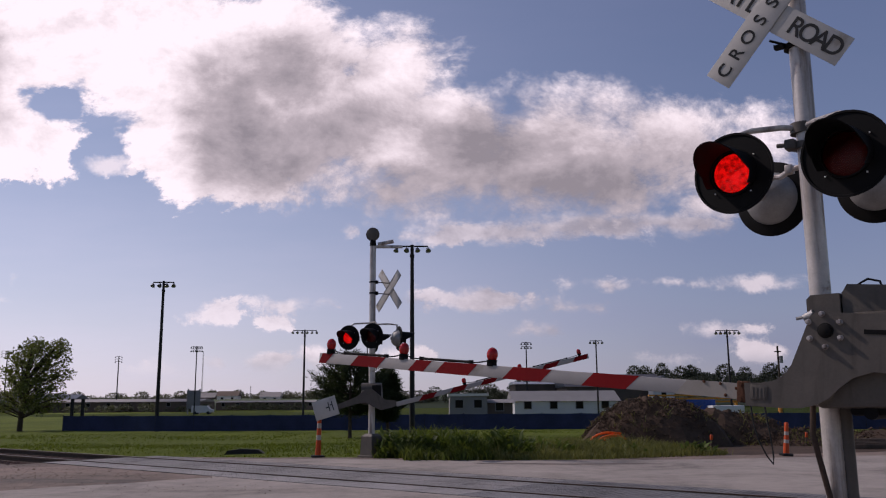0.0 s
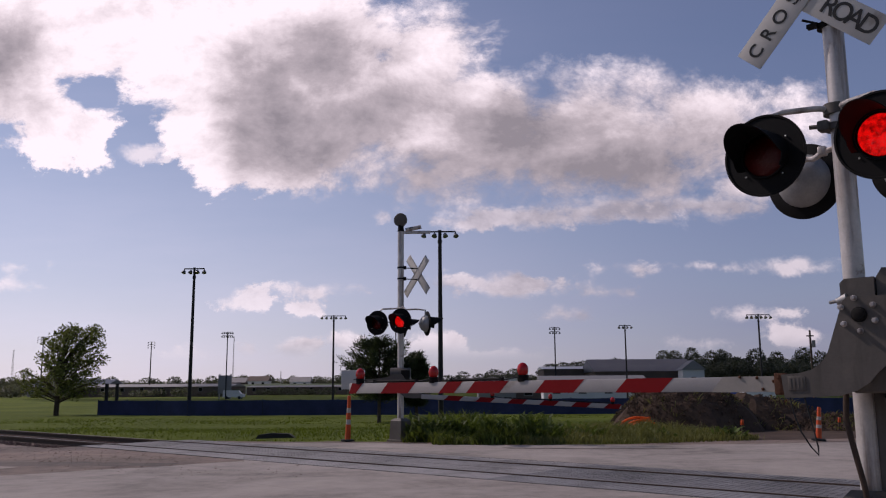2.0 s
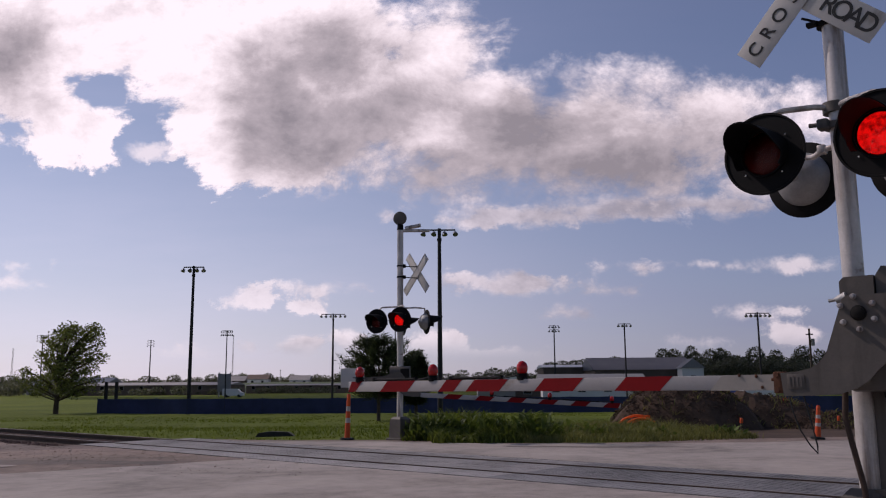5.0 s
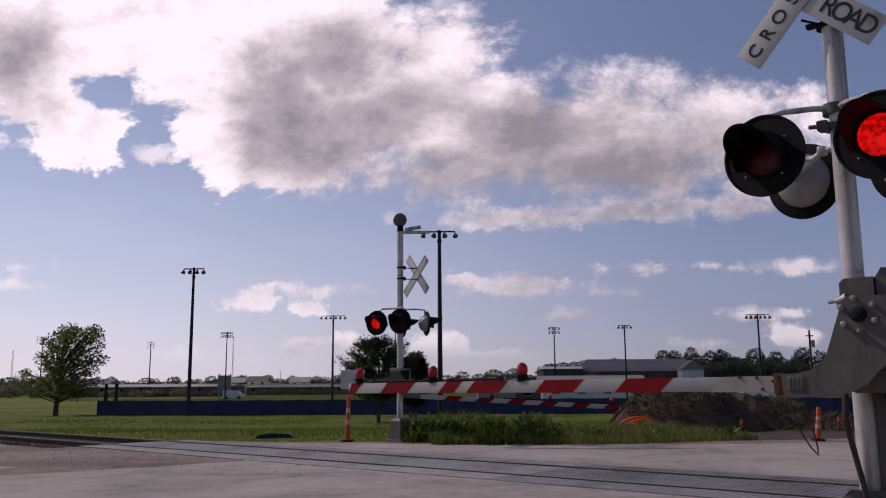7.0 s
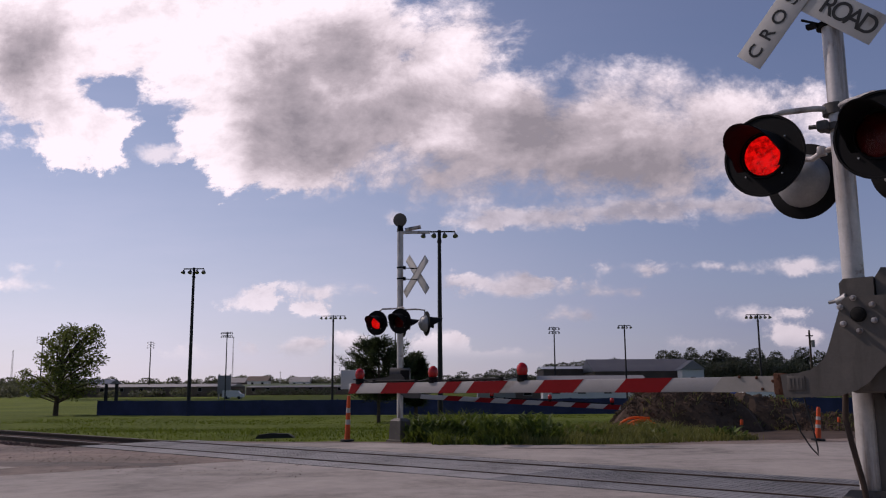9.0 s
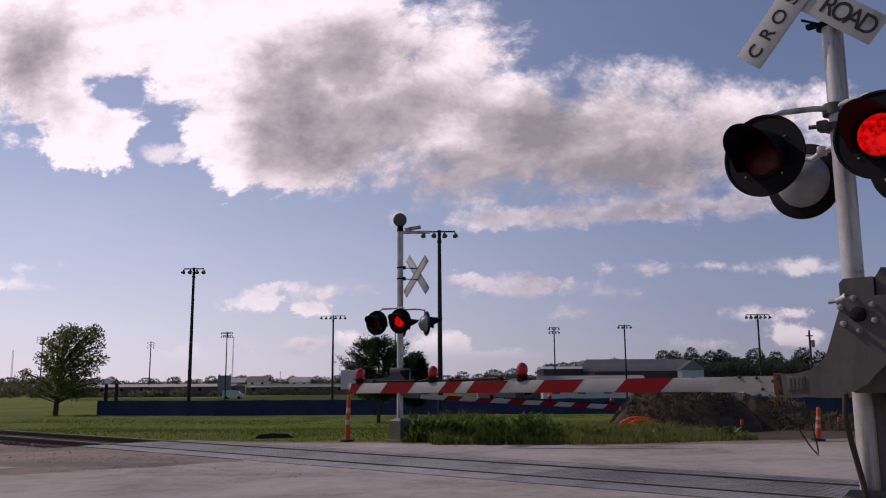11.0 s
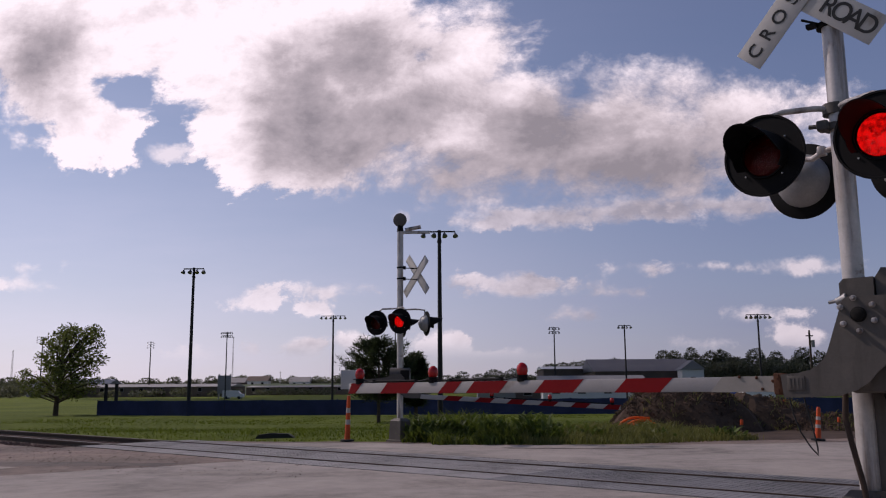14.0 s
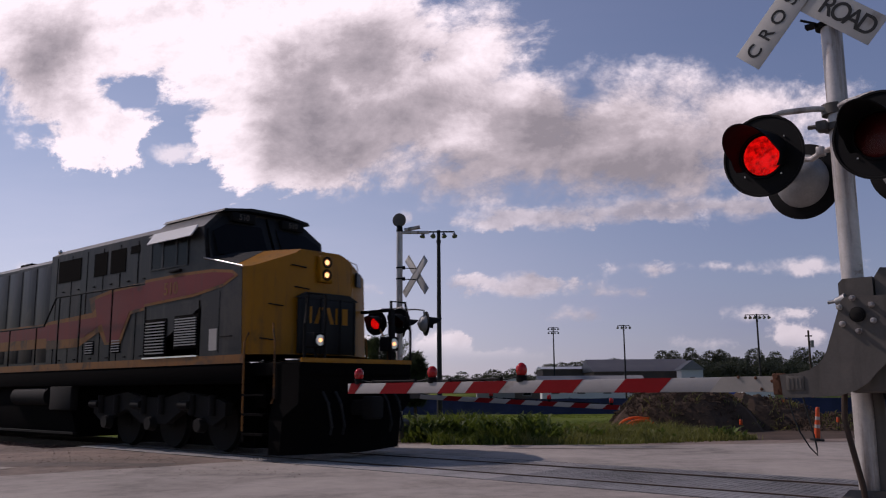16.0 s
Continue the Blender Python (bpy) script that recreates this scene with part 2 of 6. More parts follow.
# ---- mesh helpers ----
class Mesh:
    """A bmesh with simple solids; m is the pose of all that is added next."""

    def __init__(self):
        self.b = bmesh.new()
        self.m = Matrix.Identity(4)

    def at(self, m):
        self.m = m
        return self

    def _put(self, verts, extra=None):
        m = self.m @ extra if extra is not None else self.m
        bmesh.ops.transform(self.b, matrix=m, verts=verts)

    def box(self, x0, y0, z0, x1, y1, z1, bevel=0.0):
        made = bmesh.ops.create_cube(self.b, size=1.0)["verts"]
        bmesh.ops.transform(self.b, verts=made, matrix=Matrix.Translation(((x0 + x1) / 2, (y0 + y1) / 2, (z0 + z1) / 2)) @ Matrix.Diagonal((x1 - x0, y1 - y0, z1 - z0, 1)))
        if bevel:
            edges = {e for v in made for e in v.link_edges}
            out = bmesh.ops.bevel(self.b, geom=list(edges), offset=bevel, segments=2, affect="EDGES", profile=0.5)
            made = list({v for v in out["verts"]} | {v for v in made if v.is_valid})
        self._put(made)
        return self

    def tube(self, a, b, r, r2=None, n=12):
        a, b = Vector(a), Vector(b)
        d = b - a
        made = bmesh.ops.create_cone(self.b, cap_ends=True, segments=n, radius1=r, radius2=r if r2 is None else r2, depth=d.length)["verts"]
        q = d.to_track_quat("Z", "Y").to_matrix().to_4x4()
        self._put(made, Matrix.Translation((a + b) / 2) @ q)
        return self

    def path(self, points, r, n=8):
        """A bent pipe through the points."""
        pts = [Vector(p) for p in points]
        rings = []
        for i, p in enumerate(pts):
            d = (pts[min(i + 1, len(pts) - 1)] - pts[max(i - 1, 0)]).normalized()
            side = d.cross(Vector((0.13, 0.21, 0.97))).normalized()
            up = side.cross(d)
            rings.append([self.b.verts.new(self.m @ (p + r * (math.cos(t) * side + math.sin(t) * up))) for t in (2 * math.pi * k / n for k in range(n))])
        for a, c in zip(rings, rings[1:]):
            for k in range(n):
                self.b.faces.new((a[k], a[(k + 1) % n], c[(k + 1) % n], c[k]))
        self.b.faces.new(rings[0][::-1])
        self.b.faces.new(rings[-1])
        return self

    def lathe(self, profile, n=32, caps=True):
        """Turns (radius, height) pairs about z."""
        rings = []
        for r, z in profile:
            rings.append([self.b.verts.new(self.m @ Vector((max(r, 1e-4) * math.cos(2 * math.pi * k / n), max(r, 1e-4) * math.sin(2 * math.pi * k / n), z))) for k in range(n)])
        for a, c in zip(rings, rings[1:]):
            for k in range(n):
                self.b.faces.new((a[k], a[(k + 1) % n], c[(k + 1) % n], c[k]))
        if caps:
            self.b.faces.new(rings[0][::-1])
            self.b.faces.new(rings[-1])
        else:
            for k in range(n):
                self.b.faces.new((rings[-1][k], rings[-1][(k + 1) % n], rings[0][(k + 1) % n], rings[0][k]))
        return self

    def prism(self, outline, y0, y1):
        """Extrudes an outline of (x, z) pairs from y0 to y1."""
        a = [self.b.verts.new(self.m @ Vector((x, y0, z))) for x, z in outline]
        c = [self.b.verts.new(self.m @ Vector((x, y1, z))) for x, z in outline]
        self.b.faces.new(a)
        self.b.faces.new(c[::-1])
        for i in range(len(a)):
            j = (i + 1) % len(a)
            self.b.faces.new((a[j], a[i], c[i], c[j]))
        return self

    def loft(self, sections, close=True):
        """Joins cross sections of the same number of points, each a list of 3D points."""
        rings = [[self.b.verts.new(self.m @ Vector(p)) for p in s] for s in sections]
        n = len(rings[0])
        for a, c in zip(rings, rings[1:]):
            for i in range(n):
                self.b.faces.new((a[i], a[(i + 1) % n], c[(i + 1) % n], c[i]))
        if close:
            self.b.faces.new(rings[0][::-1])
            self.b.faces.new(rings[-1])
        return self

    def ball(self, c, r, n=12, squash=(1, 1, 1)):
        made = bmesh.ops.create_uvsphere(self.b, u_segments=n, v_segments=max(6, n // 2), radius=r)["verts"]
        self._put(made, Matrix.Translation(c) @ Matrix.Diagonal((*squash, 1)))
        return self


def finish(name, mesh, material, smooth=35.0):
    b = mesh.b
    bmesh.ops.recalc_face_normals(b, faces=b.faces)
    data = bpy.data.meshes.new(name)
    if smooth:
        for f in b.faces:
            f.smooth = True
        for e in b.edges:
            if len(e.link_faces) == 2 and e.calc_face_angle(0.0) > radians(smooth):
                e.smooth = False
    b.to_mesh(data)
    b.free()
    data.materials.append(MAT[material] if isinstance(material, str) else material)
    return data


def part(name, mesh, material, parent, label="", m=None):
    """ONE mesh object under a thing or under a part."""
    ob = new(name, finish(name, mesh, material))
    ob.parent = parent
    if m is not None:
        ob.matrix_basis = m
    return tagged(ob, label)


def empty(name, m, label, category, group="", kind=""):
    ob = new(name)
    ob.empty_display_size = 0.2
    ob.matrix_basis = m
    return tagged(ob, label, category, group, kind)


def thing(name, mesh, material, label, category, m=None, group="", kind=""):
    ob = new(name, finish(name, mesh, material))
    if m is not None:
        ob.matrix_basis = m
    return tagged(ob, label, category, group, kind)


def raw(name, verts, faces, material, label="", category="", kind="", parent=None):
    data = bpy.data.meshes.new(name)
    data.from_pydata([tuple(v) for v in verts], [], [tuple(f) for f in faces])
    data.materials.append(MAT[material])
    ob = new(name, data)
    ob.parent = parent
    return tagged(ob, label, category, "", kind)


def lettering(text, size, depth):
    """The mesh of a word in the built-in font, standing in the xz plane and facing -y, centred."""
    curve = bpy.data.curves.new("word", "FONT")
    curve.body, curve.size, curve.extrude, curve.align_x, curve.align_y = text, size, depth, "CENTER", "CENTER"
    curve.offset = size * 0.012
    ob = bpy.data.objects.new("word", curve)
    scene.collection.objects.link(ob)
    bpy.context.view_layer.update()
    data = bpy.data.meshes.new_from_object(ob.evaluated_get(bpy.context.evaluated_depsgraph_get()))
    bpy.data.objects.remove(ob)
    data.transform(Matrix.Rotation(math.pi / 2, 4, "X"))
    return data


def smooth(a, b, v):
    t = min(1.0, max(0.0, (v - a) / (b - a)))
    return t * t * (3 - 2 * t)


# ---- the plan: tracks run from far left to near right ----
TRACK = radians(-41.0)
D = Vector((math.cos(TRACK), math.sin(TRACK), 0))
N = Vector((-D.y, D.x, 0))
MID = 11.08                      # distance of the track's middle from the camera, along N


def on_track(s, side=0.0, z=0.0):
    """A place s metres along the track and side metres beyond its middle."""
    return D * s + N * (MID + side) + Vector((0, 0, z))


def ground_z(x, y):
    """The field lies a little lower than the road."""
    z = -0.80 * smooth(23, 50, y) - 0.004
    z += 0.5 * smooth(150, 420, y)
    s, side = x * D.x + y * D.y, x * N.x + y * N.y - MID
    if s < -17:                  # the railway runs in a shallow cut of ballast
        z = min(z, -0.32) if abs(side) < 2.4 else z - 0.30 * smooth(4.4, 2.4, abs(side))
    return z


def sheet(name, outline, z, material, label, category, step=0.5, rough=0.0, thick=0.0):
    """A flat piece of ground with a ragged edge."""
    pts = []
    for (ax, ay), (bx, by) in zip(outline, outline[1:] + outline[:1]):
        k = max(1, int(math.hypot(bx - ax, by - ay) / step))
        pts += [(ax + (bx - ax) * i / k, ay + (by - ay) * i / k) for i in range(k)]
    out = []
    for x, y in pts:
        w = noise.noise_vector(Vector((x * 1.3, y * 1.3, 3.1))) * rough + noise.noise_vector(Vector((x * 5, y * 5, 8.1))) * rough * 0.4
        out.append((x + w.x, y + w.y))
    me = Mesh()
    top = [me.b.verts.new((x, y, z)) for x, y in out]
    face = me.b.faces.new(top)
    bmesh.ops.triangulate(me.b, faces=[face])
    bmesh.ops.recalc_face_normals(me.b, faces=me.b.faces)
    data = bpy.data.meshes.new(name)
    me.b.to_mesh(data)
    me.b.free()
    if data.polygons[0].normal.z < 0:
        data.flip_normals()
    data.materials.append(MAT[material])
    return tagged(new(name, data), label, category, "", "structure")


def make_ground():
    xs = sorted(set([-3000, -1800, -1000, -600, -350] + list(range(-220, 221, 10)) + [-60 + i for i in range(121)] + [350, 600, 1000, 1800, 3000]))
    ys = [-3000, -1000, -300, -80, -20, 0, 10, 16] + [18 + i for i in range(60)] + [80, 90, 105, 120, 150, 190, 240, 300, 360, 420, 600, 1000, 1800, 3000]
    verts, faces = [], []
    for y in ys:
        for x in xs:
            bump = 0.10 * (noise.noise(Vector((x * 0.13, y * 0.13, 0))) + 0.5 * noise.noise(Vector((x * 0.5, y * 0.5, 4)))) if 24 < y < 130 else 0.0
            verts.append((x, y, ground_z(x, y) + bump * smooth(24, 32, y)))
    w = len(xs)
    for j in range(len(ys) - 1):
        for i in range(w - 1):
            faces.append((j * w + i, j * w + i + 1, (j + 1) * w + i + 1, (j + 1) * w + i))
    ob = raw("ground", verts, faces, "grass", "mown green grass field sloping gently down from the railway", "ground", "structure")
    for p in ob.data.polygons:
        p.use_smooth = True


def make_paving():
    sheet("gravel_shoulder", [(-60, -30), (-60, 63.9), (-47.0, 52.6), (-8.97, 19.56), (-8.3, 20.3), (-7.2, 21.6), (-6.3, 22.2), (-5, 21.5), (-2.0, 21.2), (-0.6, 20.9), (0.6, 20.0), (2.2, 19.5), (4.2, 19.6), (6.2, 20.8), (7.6, 23.0), (12, 24.0), (40, 22.5), (60, -30)], 0.004,
          "dirt", "brown earth and gravel shoulder beside the road", "gravel", 0.4, 0.16)
    sheet("bare_earth", [(6.4, 21.6), (8.0, 20.6), (12.0, 21.6), (20, 22.6), (34, 24), (34, 31), (8.5, 31), (6.2, 25.0)], 0.009, "soil", "dark bare churned earth beside the road", "earth", 0.4, 0.3)
    sheet("road", [(-40, 1.0), (-12, 11.2), (-6.68, 13.25), (-5.0, 14.5), (-3.6, 15.6), (-4.2, 17.4), (-6.4, 20.6), (-5.6, 20.9), (-1.5, 20.5), (1.0, 19.4), (3.8, 19.1), (7.6, 19.4), (10.3, 20.0), (50, 20.0), (50, -25), (-40, -25)], 0.010,
          "concrete", "pale worn concrete road with cracks and dust", "road", 0.4, 0.10)


    sheet("asphalt_patch", [(-12, 16.2), (-8.2, 15.9), (-6.2, 15.6), (-4.6, 15.2), (-4.9, 14.7), (-6.4, 14.9), (-8.4, 15.0), (-12, 15.2)], 0.0075, "asphalt", "thin dark asphalt edge in the earth shoulder", "asphalt", 0.25, 0.16)
    sheet("concrete_slab", [(-10, 15.0), (-8.2, 15.0), (-7.1, 14.75), (-7.3, 14.35), (-8.6, 14.25), (-10, 14.3)], 0.014, "slab", "pale broken concrete slab in the earth shoulder", "concrete", 0.25, 0.14)
    # a thin darker sheet laid over the concrete
    sheet("asphalt_patch", [(1.2, 18.6), (3.4, 18.2), (5.2, 18.0), (5.0, 17.8), (3.2, 17.95), (1.4, 18.3)], 0.013, "asphalt", "thin dark patch across the concrete road", "asphalt", 0.25, 0.12)


def make_track():
    """Rails on ties and ballast on the left, rubber crossing panels in the road."""
    left, right = -19.6, 26.0       # where the crossing panels begin and end
    track = empty("railway_track", Matrix.Identity(4), "single railway track of rusty steel rails", "railway track", "", "structure")
    for side in (-0.7525, 0.7525):
        m = Mesh()
        m.m = Matrix.Translation(on_track(0, side)) @ Matrix.Rotation(TRACK, 4, "Z")
        z = 0.03
        m.prism([(-0.07, z - 0.17), (0.07, z - 0.17), (0.07, z - 0.155), (0.012, z - 0.13), (0.012, z - 0.04), (0.036, z - 0.03), (0.036, z - 0.003), (0.03, z), (-0.03, z), (-0.036, z - 0.003), (-0.036, z - 0.03), (-0.012, z - 0.04), (-0.012, z - 0.13), (-0.07, z - 0.155)], 0, 1)
        for v in m.b.verts:
            loc = m.m.inverted() @ v.co
            v.co = m.m @ Vector((-420 + loc.y * 480, loc.x, loc.z))
        part("rail", m, "rail", track, "rusty steel rail")
        h = Mesh()
        h.m = m.m
        h.box(-420, -0.03, z + 0.001, 60, 0.03, z + 0.004)
        part("rail_head", h, "railhead", track, "polished running surface")
    # ballast bed and ties, left of the road
    bed = Mesh()
    bed.m = Matrix.Translation(on_track(0)) @ Matrix.Rotation(TRACK, 4, "Z")
    bed.loft([[(s, -2.1, -0.25), (s, -1.45, -0.115), (s, 1.45, -0.115), (s, 2.1, -0.25)] for s in (-420, left)])
    rng = random.Random(5)
    part("ballast_bed", bed, "ballast", track, "grey-brown crushed stone ballast")
    tie = Mesh()
    tie.box(-0.115, -1.3, -0.30, 0.115, 1.3, -0.135, 0.01)
    first = part("tie", tie, "timber", track, "weathered timber tie")
    first.matrix_basis = Matrix.Translation(on_track(left - 0.4)) @ Matrix.Rotation(TRACK, 4, "Z")
    for i in range(1, 140):
        t = first.copy()
        scene.collection.objects.link(t)
        t.matrix_basis = Matrix.Translation(on_track(left - 0.4 - 0.53 * i + rng.uniform(-.03, .03))) @ Matrix.Rotation(TRACK + rng.uniform(-.01, .01), 4, "Z")
    verts, faces = [], []
    for i in range(9000):
        s = left - abs(rng.gauss(0, 14)) - rng.uniform(0, 2)
        y = rng.uniform(-2.6, 2.3)
        if abs(abs(y) - 0.7525) < 0.09:
            continue
        c = on_track(s, y, -0.10 if abs(y) < 1.45 else -0.10 - (abs(y) - 1.45) * 0.2)
        r = rng.uniform(0.015, 0.04)
        k = len(verts)
        for d in ((1, 0, 0), (-1, 0, 0), (0, 1, 0), (0, -1, 0), (0, 0, 1), (0, 0, -1)):
            verts.append(c + Vector(d) * r * rng.uniform(0.6, 1.3))
        faces += [tuple(k + j for j in f) for f in ((0, 2, 4), (2, 1, 4), (1, 3, 4), (3, 0, 4), (2, 0, 5), (1, 2, 5), (3, 1, 5), (0, 3, 5))]
    raw("ballast_stones", verts, faces, "ballast", "loose crushed ballast stones", "ballast", "stuff")
    # crossing panels
    crossing = empty("crossing_surface", Matrix.Translation(on_track(0)) @ Matrix.Rotation(TRACK, 4, "Z"), "grey ribbed rubber crossing panels between and beside the rails", "rail crossing", "", "structure")
    n, length = 19, (right - left) / 19
    lanes = ((-1.45, -0.82), (-0.64, -0.01), (0.01, 0.64), (0.82, 1.45))
    shared = {}
    for i in range(n):
        for j, (a, b) in enumerate(lanes):
            key = (j, i < 5)      # the far end lies under gravel dust
            if key not in shared:
                p = Mesh()
                p.box(0.006, a, -0.06, length - 0.006, b, 0.016, 0.006)
                rows = 7
                for r in range(rows):
                    for q in range(22):
                        x0 = 0.06 + q * (length - 0.1) / 22
                        y0 = a + 0.05 + r * (b - a - 0.08) / rows
                        p.box(x0, y0, 0.016, x0 + 0.05, y0 + 0.04, 0.019)
                shared[key] = finish("panel", p, "panel_dusty" if i < 5 else "panel", 0)
            ob = new("panel", shared[key])
            ob.parent = crossing
            ob.matrix_basis = Matrix.Translation((left + i * length, 0, rng.uniform(-0.004, 0.004)))
    for a, b in ((-0.82, -0.64), (0.64, 0.82), (-1.5, -1.45), (1.45, 1.5)):
        g = Mesh()
        g.box(left, a, -0.08, right, b, 0.0125)
        part("flangeway", g, "groove", crossing, "dark flangeway groove")


def blades(name, places, material, label, category, low, high, width, lean=0.35, seed=1):
    """Many thin upright leaves, each bent once."""
    rng = np.random.default_rng(seed)
    n = len(places)
    p = np.array(places)
    h = rng.uniform(low, high, n) * p[:, 3]
    a = rng.uniform(0, 2 * np.pi, n)
    w = width * rng.uniform(0.6, 1.4, n)
    side = np.stack([np.cos(a), np.sin(a), np.zeros(n)], 1) * w[:, None]
    off = rng.normal(0, lean, (n, 2)) * h[:, None]
    base = p[:, :3]
    mid = base + np.concatenate([off * 0.35, (h * 0.6)[:, None]], 1)
    tip = base + np.concatenate([off, (h * 0.95)[:, None]], 1)
    v = np.stack([base - side, base + side, mid + side * 0.8, mid - side * 0.8, tip], 1).reshape(-1, 3)
    k = np.arange(n) * 5
    quads = np.stack([k, k + 1, k + 2, k + 3], 1)
    tris = np.stack([k + 3, k + 2, k + 4], 1)
    return raw(name, v.tolist(), quads.tolist() + tris.tolist(), material, label, category, "stuff")


def make_verge():
    rng = random.Random(11)
    # tall weeds on the far side of the road
    spots, dry = [], []
    for i in range(26000):
        x = rng.uniform(-1.0, 7.6)
        y = rng.uniform(19.3, 24.5)
        edge = 20.5 if x < -0.3 else 19.55 + 0.35 * max(0, x - 4.6)
        if y < edge + rng.uniform(0, .35):
            continue
        k = 0.55 + 0.6 * noise.noise(Vector((x * 0.8, y * 0.8, 1.7))) + 0.25 * noise.noise(Vector((x * 3, y * 3, 5)))
        k *= 0.45 + 0.55 * smooth(0, 1.3, y - edge)
        k *= 1.05 if x < 2.0 else 0.72
        k *= 1 - 0.75 * smooth(6.6, 7.6, x)
        (dry if x > 1.8 and rng.random() < 0.55 * smooth(1.0, 0.2, 0) + 0.45 * smooth(24, 20, y) * 0 + 0.5 else spots).append((x, y, ground_z(x, y), max(0.25, k)))
    blades("weeds", spots, "weed", "tall green roadside weeds", "weeds", 0.28, 0.80, 0.019, 0.55, 2)
    blades("dry_grass", dry, "straw", "long pale seeding grass beside the road", "grass", 0.35, 0.75, 0.009, 0.4, 3)
    # broad-leaved clumps among them
    clumps = []
    for i in range(46):
        cx, cy, size = rng.uniform(-0.7, 2.6), rng.uniform(20.6, 23.2), rng.uniform(0.55, 1.1)
        if i > 34:
            cx = rng.uniform(2.6, 7.0)
            size *= 0.65
        for j in range(70):
            x, y = rng.gauss(cx, 0.16), rng.gauss(cy, 0.16)
            lift = rng.random() ** 1.3 * 0.42 * size
            clumps.append((x, y, ground_z(x, y) + lift, size))
    blades("broad_weeds", clumps, "dock", "dark broad-leaved weeds among the roadside grass", "weeds", 0.12, 0.34, 0.045, 0.9, 8)
    # shorter growth along the lawn's edge
    spots = []
    for i in range(20000):
        x = rng.uniform(-24, -1.0)
        y = rng.uniform(21.3, 34) + max(0, -x - 6) * 0.62
        if (y - 21.2 - max(0, -x - 7) * 0.75) < rng.uniform(0, 0.4):
            continue
        k = 0.6 + 0.8 * noise.noise(Vector((x * 0.6, y * 0.6, 2.2)))
        k *= 0.22 + 0.78 * (rng.random() ** 4)
        spots.append((x, y, ground_z(x, y), max(0.2, k)))
    blades("lawn_edge_grass", spots, "lawn", "uneven green grass along the lawn edge", "grass", 0.08, 0.30, 0.014, 0.5, 4)
    spots = []
    for i in range(30000):
        x, y = rng.uniform(-45, 12), rng.uniform(30, 66)
        spots.append((x, y, ground_z(x, y) - 0.03, 1.0))
    blades("lawn_grass", spots, "lawn", "short green mown lawn grass", "grass", 0.04, 0.11, 0.035, 0.8, 5)


def make_pebbles():
    rng = random.Random(31)
    verts, faces = [], []
    for i in range(6000):
        x, y = rng.uniform(-22, -2), rng.uniform(12.5, 24)
        s, side = x * D.x + y * D.y, x * N.x + y * N.y - MID
        if side > -1.55 or (side < -4.2 and rng.random() < 0.93):
            continue
        r = rng.uniform(0.006, 0.020) * (1.6 if rng.random() < 0.06 else 1)
        c = Vector((x, y, 0.006))
        k = len(verts)
        for d in ((1, 0, 0), (-1, 0, 0), (0, 1, 0), (0, -1, 0), (0, 0, 0.7), (0, 0, -0.5)):
            verts.append(c + Vector(d) * r * rng.uniform(0.6, 1.3))
        faces += [tuple(k + j for j in f) for f in ((0, 2, 4), (2, 1, 4), (1, 3, 4), (3, 0, 4), (2, 0, 5), (1, 2, 5), (3, 1, 5), (0, 3, 5))]
    raw("pebbles", verts, faces, "dirt", "loose gravel scattered on the earth shoulder", "gravel", "stuff")


def sky_position(k):
    """Where on the sky a place of the cloud sheet or dome stands: across and up, over depth."""
    sep = k.n("ShaderNodeSeparateXYZ")
    k.link(k.coord(), sep.inputs[0])
    u, v = k.math("DIVIDE", sep.outputs[0], sep.outputs[1]), k.math("DIVIDE", sep.outputs[2], sep.outputs[1])
    com = k.n("ShaderNodeCombineXYZ")
    k.link(u, com.inputs[0])
    k.link(v, com.inputs[1])
    return u, v, com.outputs[0]


def make_haze():
    """A thin bright haze low over the horizon, on a far dome."""
    k = Nodes("haze")
    u, v, p = sky_position(k)
    thin = k.n("ShaderNodeEmission", Strength=1.0)
    k.link(k.mix(k.span(u, -0.52, 0.5), (0.70, 0.725, 0.87), (0.185, 0.212, 0.365)), thin.inputs[0])
    low_part = k.span(v, 0.0, 0.34, 0.66, 0.20)
    fade = k.math("MULTIPLY", k.span(k.math("ABSOLUTE", u), 0.68, 0.86, 1.0, 0.0), k.span(v, 0.50, 0.62, 1.0, 0.0))
    wisps = k.span(k.noise(5.0, 6, 0.6, k.vec("MULTIPLY", p, (0.5, 2.2, 1.0))), 0.3, 0.75, 0.86, 1.14)
    ms = k.n("ShaderNodeMixShader")
    k.link(k.math("MULTIPLY", k.math("MULTIPLY", low_part, fade), wisps), ms.inputs[0])
    k.link(k.n("ShaderNodeBsdfTransparent").outputs[0], ms.inputs[1])
    k.link(thin.outputs[0], ms.inputs[2])
    k.link(ms.outputs[0], k.out.inputs[0])
    verts, faces, nu, nv, radius = [], [], 28, 14, 4850
    for j in range(nv + 1):
        for i in range(nu + 1):
            az, el = radians(-42 + 84 * i / nu), radians(0.3 + 33 * j / nv)
            verts.append((radius * math.sin(az) * math.cos(el), radius * math.cos(az) * math.cos(el), radius * math.sin(el)))
    for j in range(nv):
        for i in range(nu):
            a = j * (nu + 1) + i
            faces.append((a, a + nu + 1, a + nu + 2, a + 1))
    data = bpy.data.meshes.new("haze")
    data.from_pydata(verts, [], faces)
    data.materials.append(k.m)
    ob = new("haze", data)
    ob.location = EYE
    tagged(ob, "pale lilac haze over the horizon", "sky", "", "structure")


